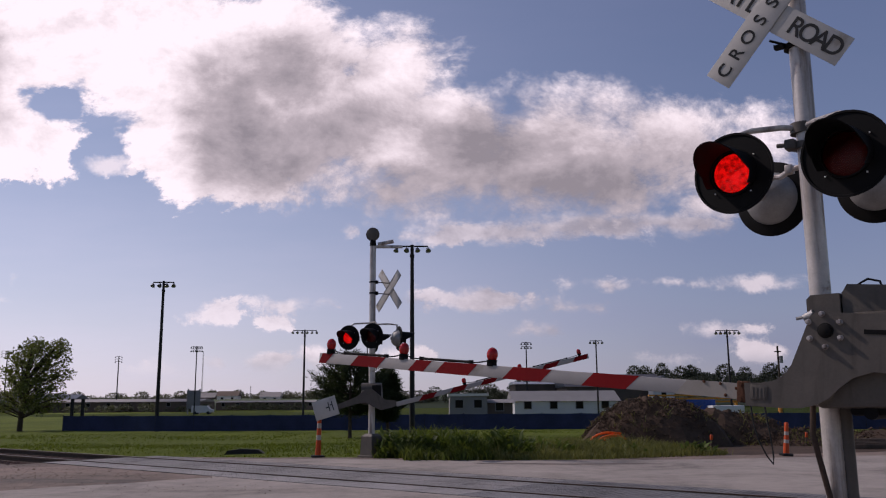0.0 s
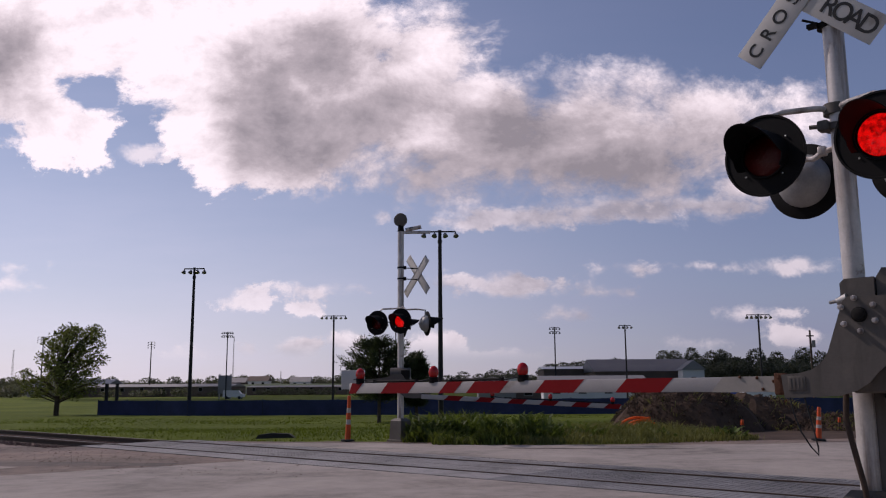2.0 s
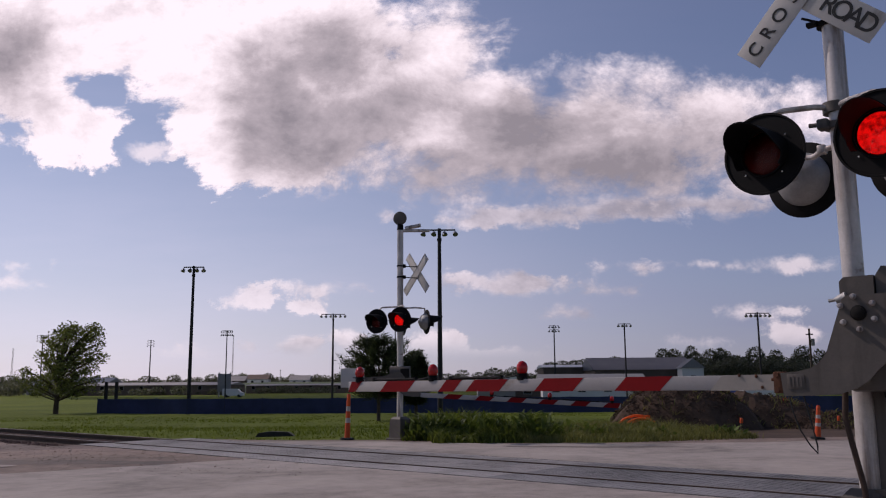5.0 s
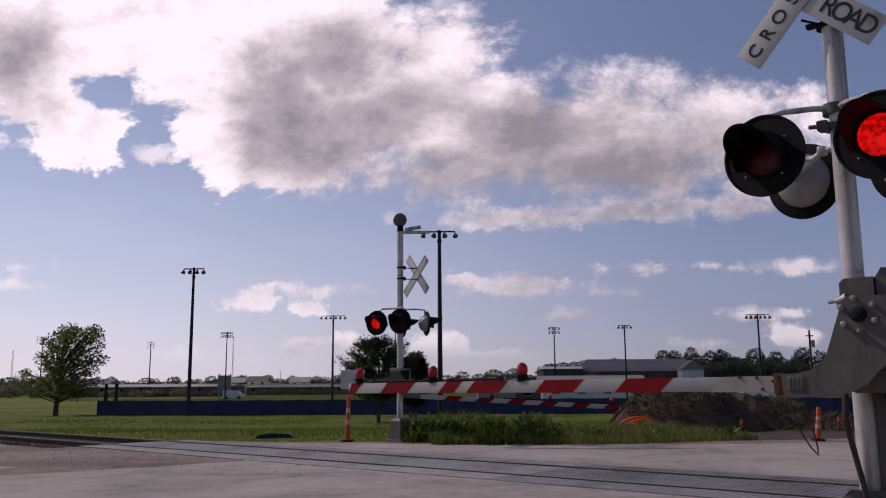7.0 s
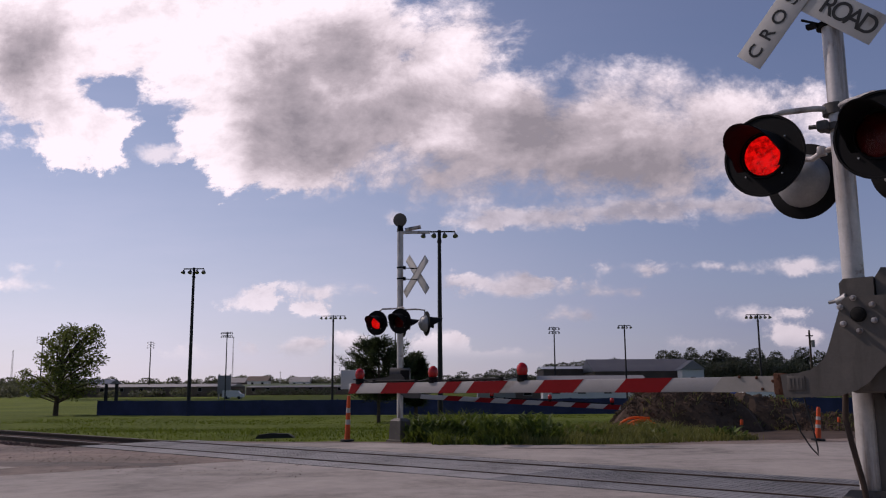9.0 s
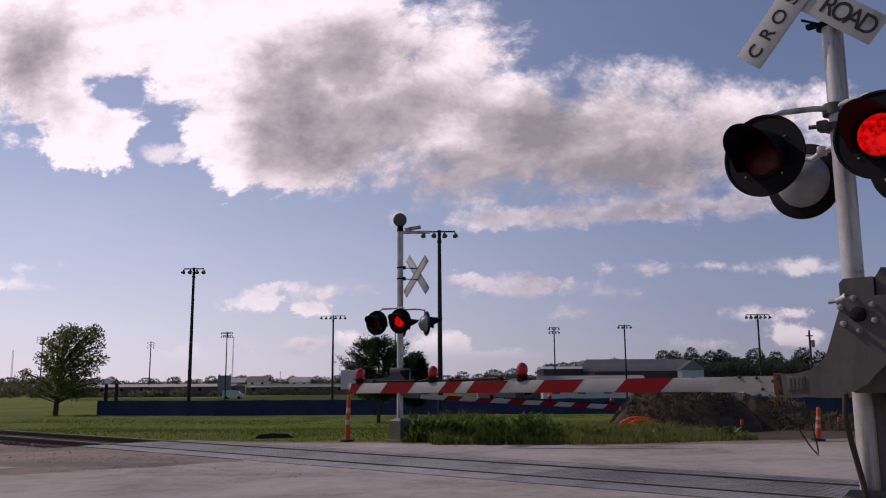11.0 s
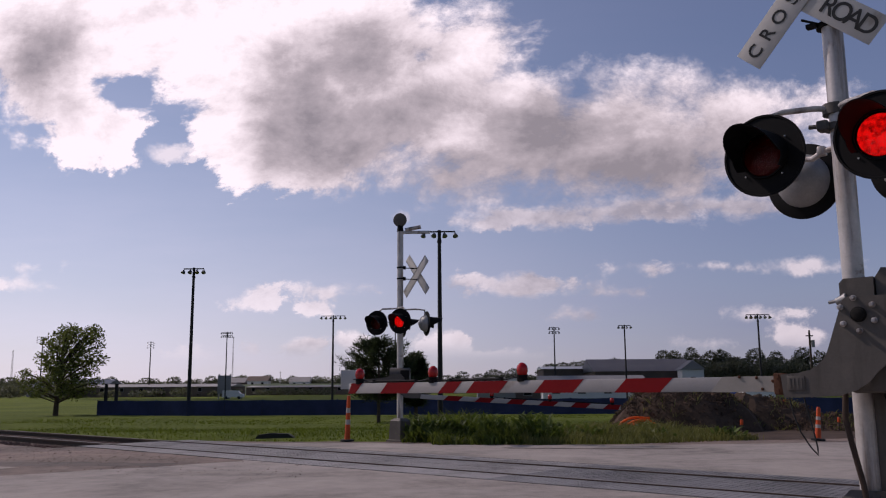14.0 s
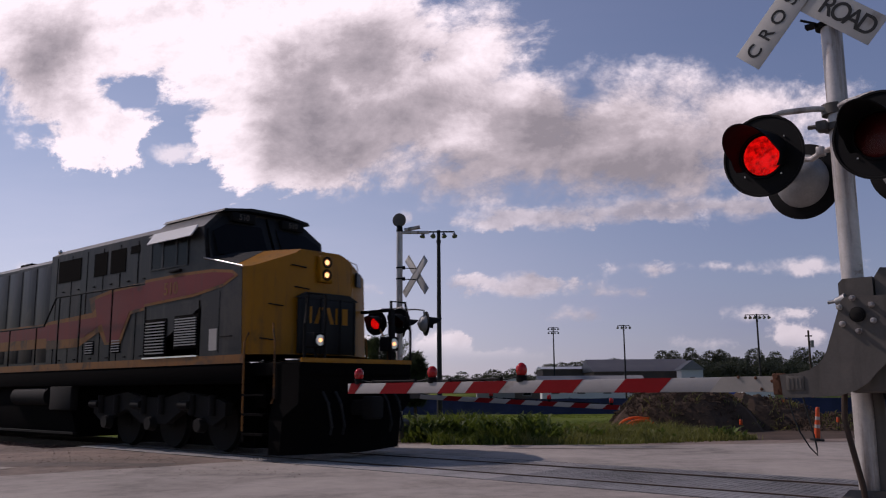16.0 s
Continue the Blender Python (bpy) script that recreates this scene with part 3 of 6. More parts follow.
def cloud_sheet(name, height, puffs, holes, greys, label, scale, amp, lumps, soft, dense, bright, slant, belly_at):
    """A level sheet of cloud that drifts with the wind: what stands higher passes faster."""
    k = Nodes(name)
    u, v, p = sky_position(k)
    flat = k.vec("MULTIPLY", p, (1.0, 1.35, 1.0))

    def bent(at, size, by):
        node = k.n("ShaderNodeTexNoise", Scale=size, Detail=3.0)
        k.link(at, node.inputs["Vector"])
        return k.vec("ADD", at, k.vec("MULTIPLY", k.vec("SUBTRACT", node.outputs["Color"], (0.5, 0.5, 0.5)), by))

    here = bent(p, scale * 0.6, (0.06 * 6 / scale, 0.05 * 6 / scale, 0.0))

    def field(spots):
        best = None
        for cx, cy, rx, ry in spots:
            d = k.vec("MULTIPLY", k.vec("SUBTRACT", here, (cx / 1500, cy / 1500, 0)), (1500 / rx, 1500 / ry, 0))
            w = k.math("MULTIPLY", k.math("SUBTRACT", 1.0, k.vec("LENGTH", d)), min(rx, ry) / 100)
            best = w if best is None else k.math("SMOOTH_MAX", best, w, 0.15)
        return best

    def billows(at):
        """Fine ragged noise with rounded heads on it."""
        rag = k.noise(scale, 12, 0.68, at, 0.2)
        heads = k.n("ShaderNodeTexVoronoi", Scale=scale * 2.6, Detail=4.0, Roughness=0.62, Lacunarity=2.1)
        heads.feature = "SMOOTH_F1"
        heads.normalize = True
        k.link(bent(at, scale * 3, (0.05 * 6 / scale, 0.05 * 6 / scale, 0.0)), heads.inputs["Vector"])
        return k.math("ADD", k.math("MULTIPLY", k.math("SUBTRACT", rag, 0.5), amp), k.math("MULTIPLY", k.math("SUBTRACT", 0.40, heads.outputs["Distance"]), lumps))

    rough = billows(flat)
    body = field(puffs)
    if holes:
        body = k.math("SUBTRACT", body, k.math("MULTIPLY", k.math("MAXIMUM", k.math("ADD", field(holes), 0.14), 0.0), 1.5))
    dens = k.math("ADD", body, rough)
    edge = k.math("ADD", k.span(k.noise(scale * 0.55, 3, 0.5, k.vec("ADD", flat, (3.0, 1.0, 2.0))), 0.35, 0.65, soft[0], soft[1]), k.math("MULTIPLY", k.math("MAXIMUM", k.math("ADD", u, v), 0.0), slant))
    alpha = k.math("MULTIPLY", k.math("MULTIPLY", k.span(k.math("DIVIDE", dens, edge), 0.0, 1.0), dense), k.span(v, 0.030, 0.062))
    sunward = billows(k.vec("ADD", flat, (-0.022 * 6 / scale, 0.030 * 6 / scale, 0.0)))
    relief = k.math("MULTIPLY", k.math("SUBTRACT", sunward, rough), 0.42)
    broad = k.noise(scale * 0.9, 7, 0.6, k.vec("ADD", flat, (0.5, 0.2, 0.3)), 0.3)
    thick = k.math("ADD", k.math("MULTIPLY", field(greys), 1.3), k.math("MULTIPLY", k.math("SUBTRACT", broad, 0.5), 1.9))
    belly = k.span(thick, belly_at[0], belly_at[1], 0.0, 0.84)
    shade = k.math("MAXIMUM", k.math("ADD", k.math("ADD", belly, relief), k.span(u, -0.25, 0.35, 0.0, 0.20)), 0.0)
    e = k.n("ShaderNodeEmission", Strength=bright)
    k.link(k.ramp(shade, (0.0, (0.98, 0.945, 0.965)), (0.3, (0.72, 0.685, 0.705)), (0.6, (0.46, 0.435, 0.455)), (1.0, (0.27, 0.26, 0.28))), e.inputs[0])
    ms = k.n("ShaderNodeMixShader")
    k.link(alpha, ms.inputs[0])
    k.link(k.n("ShaderNodeBsdfTransparent").outputs[0], ms.inputs[1])
    k.link(e.outputs[0], ms.inputs[2])
    k.link(ms.outputs[0], k.out.inputs[0])
    verts, faces, nu, nv = [], [], 24, 20
    for j in range(nv + 1):
        up = 0.029 * (0.66 / 0.029) ** (j / nv)
        for i in range(nu + 1):
            verts.append((height / up * (-0.85 + 1.7 * i / nu), height / up, height))
    for j in range(nv):
        for i in range(nu):
            a = j * (nu + 1) + i
            faces.append((a, a + nu + 1, a + nu + 2, a + 1))
    data = bpy.data.meshes.new(name)
    data.from_pydata(verts, [], faces)
    data.materials.append(k.m)
    ob = new(name, data)
    ob.location = EYE
    return tagged(ob, label, "clouds", "", "structure")


def make_sky_clouds():
    make_haze()
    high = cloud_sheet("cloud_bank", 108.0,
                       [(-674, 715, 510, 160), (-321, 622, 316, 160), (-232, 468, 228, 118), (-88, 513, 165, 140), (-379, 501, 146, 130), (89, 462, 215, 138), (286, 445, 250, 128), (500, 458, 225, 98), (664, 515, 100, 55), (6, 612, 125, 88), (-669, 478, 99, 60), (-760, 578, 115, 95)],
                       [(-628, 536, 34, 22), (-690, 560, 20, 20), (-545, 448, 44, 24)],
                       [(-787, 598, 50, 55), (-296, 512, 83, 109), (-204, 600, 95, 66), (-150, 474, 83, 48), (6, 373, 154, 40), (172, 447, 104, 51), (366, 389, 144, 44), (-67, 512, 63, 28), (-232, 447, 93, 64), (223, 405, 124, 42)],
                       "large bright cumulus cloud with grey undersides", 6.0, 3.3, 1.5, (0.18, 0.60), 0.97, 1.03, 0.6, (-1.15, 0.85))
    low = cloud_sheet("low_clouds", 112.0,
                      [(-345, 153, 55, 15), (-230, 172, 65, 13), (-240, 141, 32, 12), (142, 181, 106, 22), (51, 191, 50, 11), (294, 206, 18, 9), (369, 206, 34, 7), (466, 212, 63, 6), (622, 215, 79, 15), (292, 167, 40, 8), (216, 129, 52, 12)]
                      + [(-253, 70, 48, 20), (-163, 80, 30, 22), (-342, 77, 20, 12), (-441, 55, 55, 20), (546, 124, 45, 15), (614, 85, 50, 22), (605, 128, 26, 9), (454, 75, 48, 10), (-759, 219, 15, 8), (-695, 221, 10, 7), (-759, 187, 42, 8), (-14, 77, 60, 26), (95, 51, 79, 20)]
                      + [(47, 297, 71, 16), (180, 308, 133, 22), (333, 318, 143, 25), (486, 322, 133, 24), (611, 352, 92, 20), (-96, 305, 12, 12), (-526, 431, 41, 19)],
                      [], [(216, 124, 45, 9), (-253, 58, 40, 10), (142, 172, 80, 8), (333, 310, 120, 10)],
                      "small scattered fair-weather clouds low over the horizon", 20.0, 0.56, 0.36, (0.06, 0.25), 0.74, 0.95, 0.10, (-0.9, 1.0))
    return high, low


# ---- crossing signals ----
def flasher(parent, m, back=False):
    """A round black lamp head that faces -y: backing disc, hood, bowl, lens, and a lamp that swings round inside."""
    head = Mesh().at(Matrix.Rotation(math.pi / 2, 4, "X"))
    head.lathe([(0.0, -0.006), (0.296, -0.006), (0.305, 0.0), (0.305, 0.012), (0.29, 0.012), (0.285, 0.004), (0.175, 0.004), (0.175, 0.0), (0.0, 0.0)], 48)
    ob = part("lamp_head", head, "black", parent, "round black backing disc of a flashing lamp", m)
    hood = Mesh()
    n, seg = 30, []
    for i in range(n + 1):
        t = math.pi * (-0.18 + 1.36 * i / n)
        c, s = math.cos(t), math.sin(t)
        reach = 0.14 + 0.28 * max(0.0, s) ** 0.7
        seg.append([(0.178 * c, -0.004, 0.178 * s), (0.185 * c, -reach, 0.180 * s - 0.03), (0.178 * c, -reach, 0.173 * s - 0.03), (0.170 * c, -0.004, 0.170 * s)])
    hood.loft(seg)
    part("hood", hood, "black", ob, "long black visor")
    bowl = Mesh().at(Matrix.Rotation(-math.pi / 2, 4, "X"))
    bowl.lathe([(0.20, 0.006), (0.215, 0.02), (0.20, 0.07), (0.165, 0.13), (0.10, 0.175), (0.045, 0.19), (0.035, 0.21), (0.0, 0.21)], 32)
    part("bowl", bowl, "alum", ob, "dull cast aluminium reflector housing")
    for a in (0.6, 2.2, 3.9, 5.4):
        s = Mesh()
        s.ball((0.20 * math.cos(a), -0.012, 0.20 * math.sin(a)), 0.007, 8)
        part("screw", s, "silver", ob)
    rim = Mesh().at(Matrix.Rotation(math.pi / 2, 4, "X"))
    rim.lathe([(0.160, 0.004), (0.172, 0.004), (0.172, 0.03), (0.160, 0.03)], 40, False)
    part("lens_ring", rim, "black", ob)
    lens = Mesh().at(Matrix.Rotation(math.pi / 2, 4, "X"))
    lens.lathe([(0.0, 0.032), (0.08, 0.029), (0.155, 0.014), (0.160, 0.010), (0.155, 0.008), (0.08, 0.022), (0.0, 0.026)], 40)
    part("lens", lens, "redlens_clear" if not back else "redglass", ob, "deep red glass lens")
    rotor = None
    if not back:
        # the lamp carrier: a lit face on one side, a dark one on the other, turning about its upright axle
        dark = Mesh().at(Matrix.Rotation(math.pi / 2, 4, "X"))
        dark.lathe([(0.0, -0.004), (0.152, -0.004), (0.152, 0.002), (0.0, 0.002)], 32)
        rotor = part("lamp_carrier", dark, "lamp_off", ob, "dark red lamp carrier that turns to flash")
        rotor.matrix_basis = pose(0, 0.0, 0)
        lit = Mesh().at(Matrix.Rotation(-math.pi / 2, 4, "X"))
        lit.lathe([(0.0, 0.0055), (0.146, 0.0055), (0.146, 0.0085), (0.0, 0.0085)], 32)
        lit_ob = new("lit_face", finish("lit_face", lit, "lamp_on"))
        lit_ob.parent = rotor
    return ob, rotor


def crossbuck(parent, m, lettered):
    """Two crossed blades; CROSSING lies over RAIL ROAD."""
    for words, turn, y, dx, dz in ((("CROSSING",), 48, -0.012, 0.0, 0.0), (("RAIL", "ROAD"), -42, 0.0, 0.055, -0.055)):
        b = Mesh()
        b.box(-0.63, y - 0.004, -0.114, 0.63, y + 0.004, 0.114, 0.002)
        blade = part("crossbuck_blade", b, "white", parent, "white crossbuck blade with black lettering" if lettered else "white crossbuck blade seen from behind", m @ pose(dx, 0, dz, 0, -turn, 0))
        if lettered:
            for w, word in enumerate(words):
                pitch, size, first = (0.152, 0.150, -0.532) if len(words) == 1 else (0.112, 0.195, (-0.55, 0.20)[w])
                for i, letter in enumerate(word):
                    data = lettering(letter, size, 0.001)
                    data.materials.append(MAT["letter"])
                    t = new("letter", data)
                    t.parent = blade
                    t.matrix_basis = pose(first + pitch * i, y - 0.0065, 0)
        else:
            for z in (-0.105, 0.085):
                r = Mesh()
                r.box(-0.61, y + 0.004, z, 0.61, y + 0.010, z + 0.02)
                part("edge_strip", r, "alum", blade)


def striped_arm(parent, m, stripes, length, start, height, lamps, toward, bare=None):
    """A gate arm along toward*x, with slanted red stripes, red lamps and cables on its top edge."""
    arm = Mesh()
    a, b = sorted((toward * start, toward * length))
    arm.box(a, -0.022, -height / 2, b, 0.022, height / 2, 0.006)
    ob = part("gate_arm", arm, "armwhite", parent, "red and white striped gate arm with red lamps", m)
    for u0, u1 in stripes:
        x0, x1 = sorted((toward * u0, toward * u1))
        s = Mesh()
        h, k = height / 2 + 0.0015, 0.06
        lo, hi = (x0 - k, x0 + k), (x1 - k, x1 + k)
        clip = lambda v: min(max(v, a - 0.001), b + 0.001)
        s.prism([(clip(lo[0]), -h), (clip(hi[0]), -h), (clip(hi[1]), h), (clip(lo[1]), h)], -0.0245, 0.0245)
        part("stripe", s, "red", ob)
    if bare:
        x0, x1 = sorted((toward * bare[0], toward * bare[1]))
        s = Mesh()
        h = height / 2 + 0.002
        s.prism([(x0, -h), (x1 - 0.05, -h), (x1 + 0.05, h), (x0, h)] if toward > 0 else [(x0 - 0.05, -h), (x1, -h), (x1, h), (x0 + 0.05, h)], -0.026, 0.026)
        part("butt_sleeve", s, "greyarm", ob, "bare grey metal butt of the arm")
        for dx, dz in ((0.05, 0.02), (0.13, -0.035), (0.17, 0.045), (0.30, 0.052)):
            q = Mesh()
            q.ball((toward * (bare[0] + dx), -0.03, dz), 0.012, 8)
            part("bolt", q, "rust", ob)
    for u in lamps:
        x = toward * u
        base = Mesh()
        base.box(x - 0.035, -0.035, height / 2 - 0.01, x + 0.035, 0.035, height / 2 + 0.03, 0.008)
        base.tube((x, 0, height / 2 + 0.025), (x, 0, height / 2 + 0.05), 0.045, 0.05, 16)
        lamp = part("arm_lamp", base, "black", ob, "black base of an arm lamp")
        dome = Mesh().at(Matrix.Translation((x, 0, height / 2 + 0.045)))
        dome.lathe([(0.034, 0.0), (0.044, 0.015), (0.051, 0.04), (0.052, 0.065), (0.045, 0.09), (0.030, 0.108), (0.014, 0.117), (0.0, 0.119)], 20)
        part("dome", dome, "redglass", lamp, "glossy red lamp dome")
    last = max(lamps)
    cable = Mesh()
    pts = []
    n = 60
    for i in range(n + 1):
        u = min(lamps) + (last - min(lamps)) * i / n
        lift = min(abs(u - l) for l in lamps)
        pts.append((toward * u, 0.0, height / 2 + 0.015 + 0.02 * math.exp(-(lift / 0.12) ** 2) + 0.004 * math.sin(u * 17)))
    cable.path(pts, 0.007, 6)
    part("cable", cable, "rubber", ob, "thin black cable")
    for l0, l1 in zip(sorted(lamps), sorted(lamps)[1:]):
        c = Mesh()
        p0, p1 = l0 + (l1 - l0) * 0.22, l1 - (l1 - l0) * 0.22
        c.tube((toward * p0, -0.004, height / 2 + 0.017), (toward * p1, -0.004, height / 2 + 0.017), 0.013, None, 8)
        c.box(toward * p0 - 0.014, -0.02, height / 2 - 0.002, toward * p0 + 0.014, 0.02, height / 2 + 0.036)
        c.box(toward * p1 - 0.014, -0.02, height / 2 - 0.002, toward * p1 + 0.014, 0.02, height / 2 + 0.036)
        part("cable_sleeve", c, "black", ob)
    return ob


def junction_base(parent, w, material="alum"):
    b = Mesh()
    b.loft([[(-w, -w, 0), (w, -w, 0), (w, w, 0), (-w, w, 0)], [(-w, -w, .04), (w, -w, .04), (w, w, .04), (-w, w, .04)], [(-w * .8, -w * .8, .06), (w * .8, -w * .8, .06), (w * .8, w * .8, .06), (-w * .8, w * .8, .06)], [(-w * .72, -w * .72, .5), (w * .72, -w * .72, .5), (w * .72, w * .72, .5), (-w * .72, w * .72, .5)], [(-w * .45, -w * .45, .56), (w * .45, -w * .45, .56), (w * .45, w * .45, .56), (-w * .45, w * .45, .56)]])
    part("junction_base", b, material, parent, "cast metal junction box base")


def near_signal():
    """The signal beside the camera."""
    sig = empty("crossing_signal", Matrix.Translation((2.93, 6.07, 0)) @ Matrix.Rotation(TRACK, 4, "Z"), "galvanised mast with crossbuck, red flashing lamps and lowered striped gate arm", "crossing signal", "signals at the crossing")
    mast = Mesh()
    mast.m = pose(0.028, 0, 0)
    mast.tube((0, 0, 0.5), (0, 0, 4.62), 0.074, None, 28)
    mast.lathe([(0.078, 4.60), (0.078, 4.64), (0.03, 4.68), (0, 4.68)], 20)
    part("mast", mast, "galv", sig, "weathered galvanised steel pipe mast")
    junction_base(sig, 0.19, "mech")
    crossbuck(sig, pose(-0.15, -0.12, 4.25), True)
    for z in (3.96, 4.12):
        c = Mesh()
        c.tube((0, 0, z - 0.02), (0, 0, z + 0.02), 0.083, None, 20)
        c.box(-0.13, -0.105, z - 0.015, -0.06, -0.05, z + 0.015)
        c.tube((-0.15, -0.13, z + 0.05), (-0.02, -0.05, z), 0.010, None, 8)
        part("clamp", c, "loco_steel", sig, "dark steel clamp")
    lamps = []
    for s in (-0.395, 0.385):
        lamps.append(flasher(sig, pose(s, -0.42, 2.935, 0, 0, -4)))
    for s in (-0.385, 0.395):
        flasher(sig, pose(s, 0.40, 2.89, 0, 0, 174), True)
    for s, y in ((-0.39, -0.26), (0.39, -0.26)):
        c = Mesh()
        c.path([(0, -0.02, 3.30), (s * 0.3, -0.1, 3.31), (s * 0.8, -0.2, 3.30), (s, -0.26, 3.27), (s, -0.27, 3.1), (s, -0.25, 2.95)], 0.022, 10)
        part("lamp_bracket", c, "galv", sig, "bent conduit that carries a lamp")
    for s in (-0.385, 0.395):
        c = Mesh()
        c.path([(0, 0.03, 3.02), (s * 0.3, 0.06, 3.02), (s * 0.55, 0.09, 2.98), (s * 0.75, 0.13, 3.0), (s, 0.2, 2.93)], 0.022, 10)
        c.box(s * 0.35 - 0.03, 0.03, 2.985, s * 0.35 + 0.03, 0.10, 3.055, 0.01)
        part("lamp_bracket", c, "galv", sig, "bent conduit that carries a lamp")
    j = Mesh()
    j.box(-0.11, -0.12, 3.13, -0.03, -0.02, 3.21, 0.015)
    j.tube((-0.17, -0.08, 3.18), (-0.08, -0.08, 3.17), 0.017, None, 8)
    j.tube((0, 0, 3.26), (0, 0, 3.34), 0.088, None, 20)
    j.tube((0, 0, 3.14), (0, 0, 3.19), 0.084, None, 20)
    part("lamp_clamp", j, "mech", sig, "grey clamp on the mast")
    # gate mechanism
    box = Mesh()
    box.m = pose(0.14, 0, 0)
    box.box(-0.12, -0.33, 1.22, 0.62, 0.33, 1.86, 0.04)
    box.prism([(-0.13, 1.84), (0.09, 1.84), (0.09, 2.0), (-0.10, 2.0), (-0.13, 1.97)], -0.30, 0.26)
    box.prism([(0.10, 1.84), (0.62, 1.84), (0.50, 2.02), (0.14, 2.06), (0.10, 2.0)], -0.28, 0.28)
    part("gate_mechanism", box, "mech", sig, "grey enamelled gate mechanism housing")
    low = Mesh()
    low.box(0.22, -0.28, 1.17, 0.72, 0.28, 1.26, 0.03)
    for s in (0.36, 0.56):
        low.tube((s, -0.3, 1.19), (s, 0.3, 1.19), 0.045, None, 12)
    part("motor_case", low, "black", sig, "dark underside of the mechanism")
    w = Mesh()
    w.path([(0.34, -0.2, 2.0), (0.34, -0.22, 2.06), (0.40, -0.22, 2.09), (0.47, -0.2, 2.07), (0.49, -0.18, 2.0)], 0.008, 6)
    w.path([(0.52, -0.2, 2.0), (0.55, -0.22, 2.06), (0.62, -0.2, 2.04), (0.66, -0.18, 1.92)], 0.008, 6)
    part("wire_loop", w, "rubber", sig, "loops of black wire")
    k = Mesh().at(pose(0.16, -0.12, 0.0))
    k.tube((-0.17, -0.2, 1.84), (-0.10, -0.2, 1.86), 0.025, 0.04, 12)
    k.tube((-0.22, -0.2, 1.84), (-0.15, -0.2, 1.85), 0.012, None, 8)
    part("knob", k, "alum", sig)
    hose = Mesh()
    hose.path([(-0.02, -0.24, 1.24), (-0.03, -0.26, 1.05), (-0.01, -0.24, 0.9), (0.01, -0.21, 0.75), (0.03, -0.18, 0.6), (0.04, -0.16, 0.45)], 0.020, 12)
    part("conduit", hose, "rail", sig, "grey-brown flexible conduit")
    for s in (0.115,):
        c = Mesh()
        c.tube((s, 0.02, 0.5), (s, 0.02, 1.22), 0.048, None, 16)
        c.box(s - .04, -.1, .52, s + .04, .1, .56)
        # dark enamel instead of zinc: the pipe's shadow is put into its colour
        part("stub_pipe", c, "mech", sig, "short galvanised support pipe, its shadow put into a darker colour")
    # arm on its pivot; everything below moves with it
    pivot = pose(0.15, -0.40, 1.74)
    plate = Mesh()
    outline = [(-0.10, 0.10), (-0.07, 0.125), (0.20, 0.12), (0.62, 0.13), (0.72, 0.02), (0.70, -0.22), (0.52, -0.28), (0.30, -0.26), (0.17, -0.31), (0.09, -0.38), (0.03, -0.45), (-0.05, -0.50), (-0.16, -0.535), (-0.30, -0.545), (-0.53, -0.55), (-0.545, -0.39), (-0.42, -0.38), (-0.34, -0.36), (-0.29, -0.33), (-0.25, -0.29), (-0.22, -0.24)]
    plate.prism(outline, -0.008, 0.008)
    carrier = part("arm_bracket", plate, "mech", sig, "large grey steel arm bracket with pivot bolts", pivot)
    far_plate = Mesh()
    far_plate.prism(outline, 0.74, 0.756)
    part("rear_bracket", far_plate, "mech", carrier)
    for dx, dz, r in ((0, 0, 0.042), (-0.112, 0.055, 0.016), (-0.025, 0.112, 0.016), (0.09, 0.06, 0.016), (0.095, -0.045, 0.016), (0.0, -0.11, 0.016), (-0.10, -0.058, 0.016)):
        q = Mesh().at(Matrix.Translation((dx, -0.008, dz)) @ Matrix.Rotation(math.pi / 2, 4, "X"))
        q.lathe([(r * 1.25, 0), (r * 1.25, 0.008), (r, 0.01), (r, 0.03 if r < 0.03 else 0.035), (r * 0.8, 0.04), (0, 0.042)], 14)
        part("bolt", q, "galv" if r < 0.03 else "loco_steel", carrier)
    slot = Mesh()
    slot.box(0.24, -0.012, -0.015, 0.5, -0.0085, 0.015)
    part("slot", slot, "black", carrier)
    tag = Mesh()
    tag.box(-0.50, -0.016, -0.50, -0.38, -0.008, -0.40, 0.003)
    for i in range(4):
        tag.box(-0.485 + 0.026 * i, -0.019, -0.485, -0.475 + 0.026 * i, -0.016, -0.415)
    part("nameplate", tag, "mech", carrier, "cast nameplate with worn raised marks")
    joint = Mesh()
    joint.box(-0.60, 0.0, -0.53, -0.52, 0.06, -0.38, 0.006)
    joint.tube((-0.575, -0.012, -0.40), (-0.575, 0.07, -0.40), 0.017, None, 10)
    joint.tube((-0.575, -0.012, -0.51), (-0.575, 0.07, -0.51), 0.017, None, 10)
    part("arm_joint", joint, "rust", carrier, "rusty breakaway joint")
    red = [(5.286, 5.466), (4.437, 4.866), (3.767, 3.979), (3.176, 3.600), (2.328, 2.752), (1.480, 1.904)]
    striped_arm(carrier, pose(0, 0.03, -0.453, 0, -0.1, -4.25), red, 5.466, 0.57, 0.109, (2.964, 4.133, 5.296), -1, (0.57, 1.056))
    loop = Mesh()
    loop.path([(-0.50, 0.0, -0.53), (-0.47, -0.02, -0.66), (-0.43, -0.02, -0.78), (-0.37, -0.02, -0.88), (-0.325, -0.02, -0.93), (-0.325, -0.02, -0.88), (-0.35, -0.01, -0.76), (-0.38, 0.0, -0.64), (-0.40, 0.0, -0.54)], 0.006, 6)
    part("wire_loop", loop, "rubber", carrier, "hanging loop of black wire")
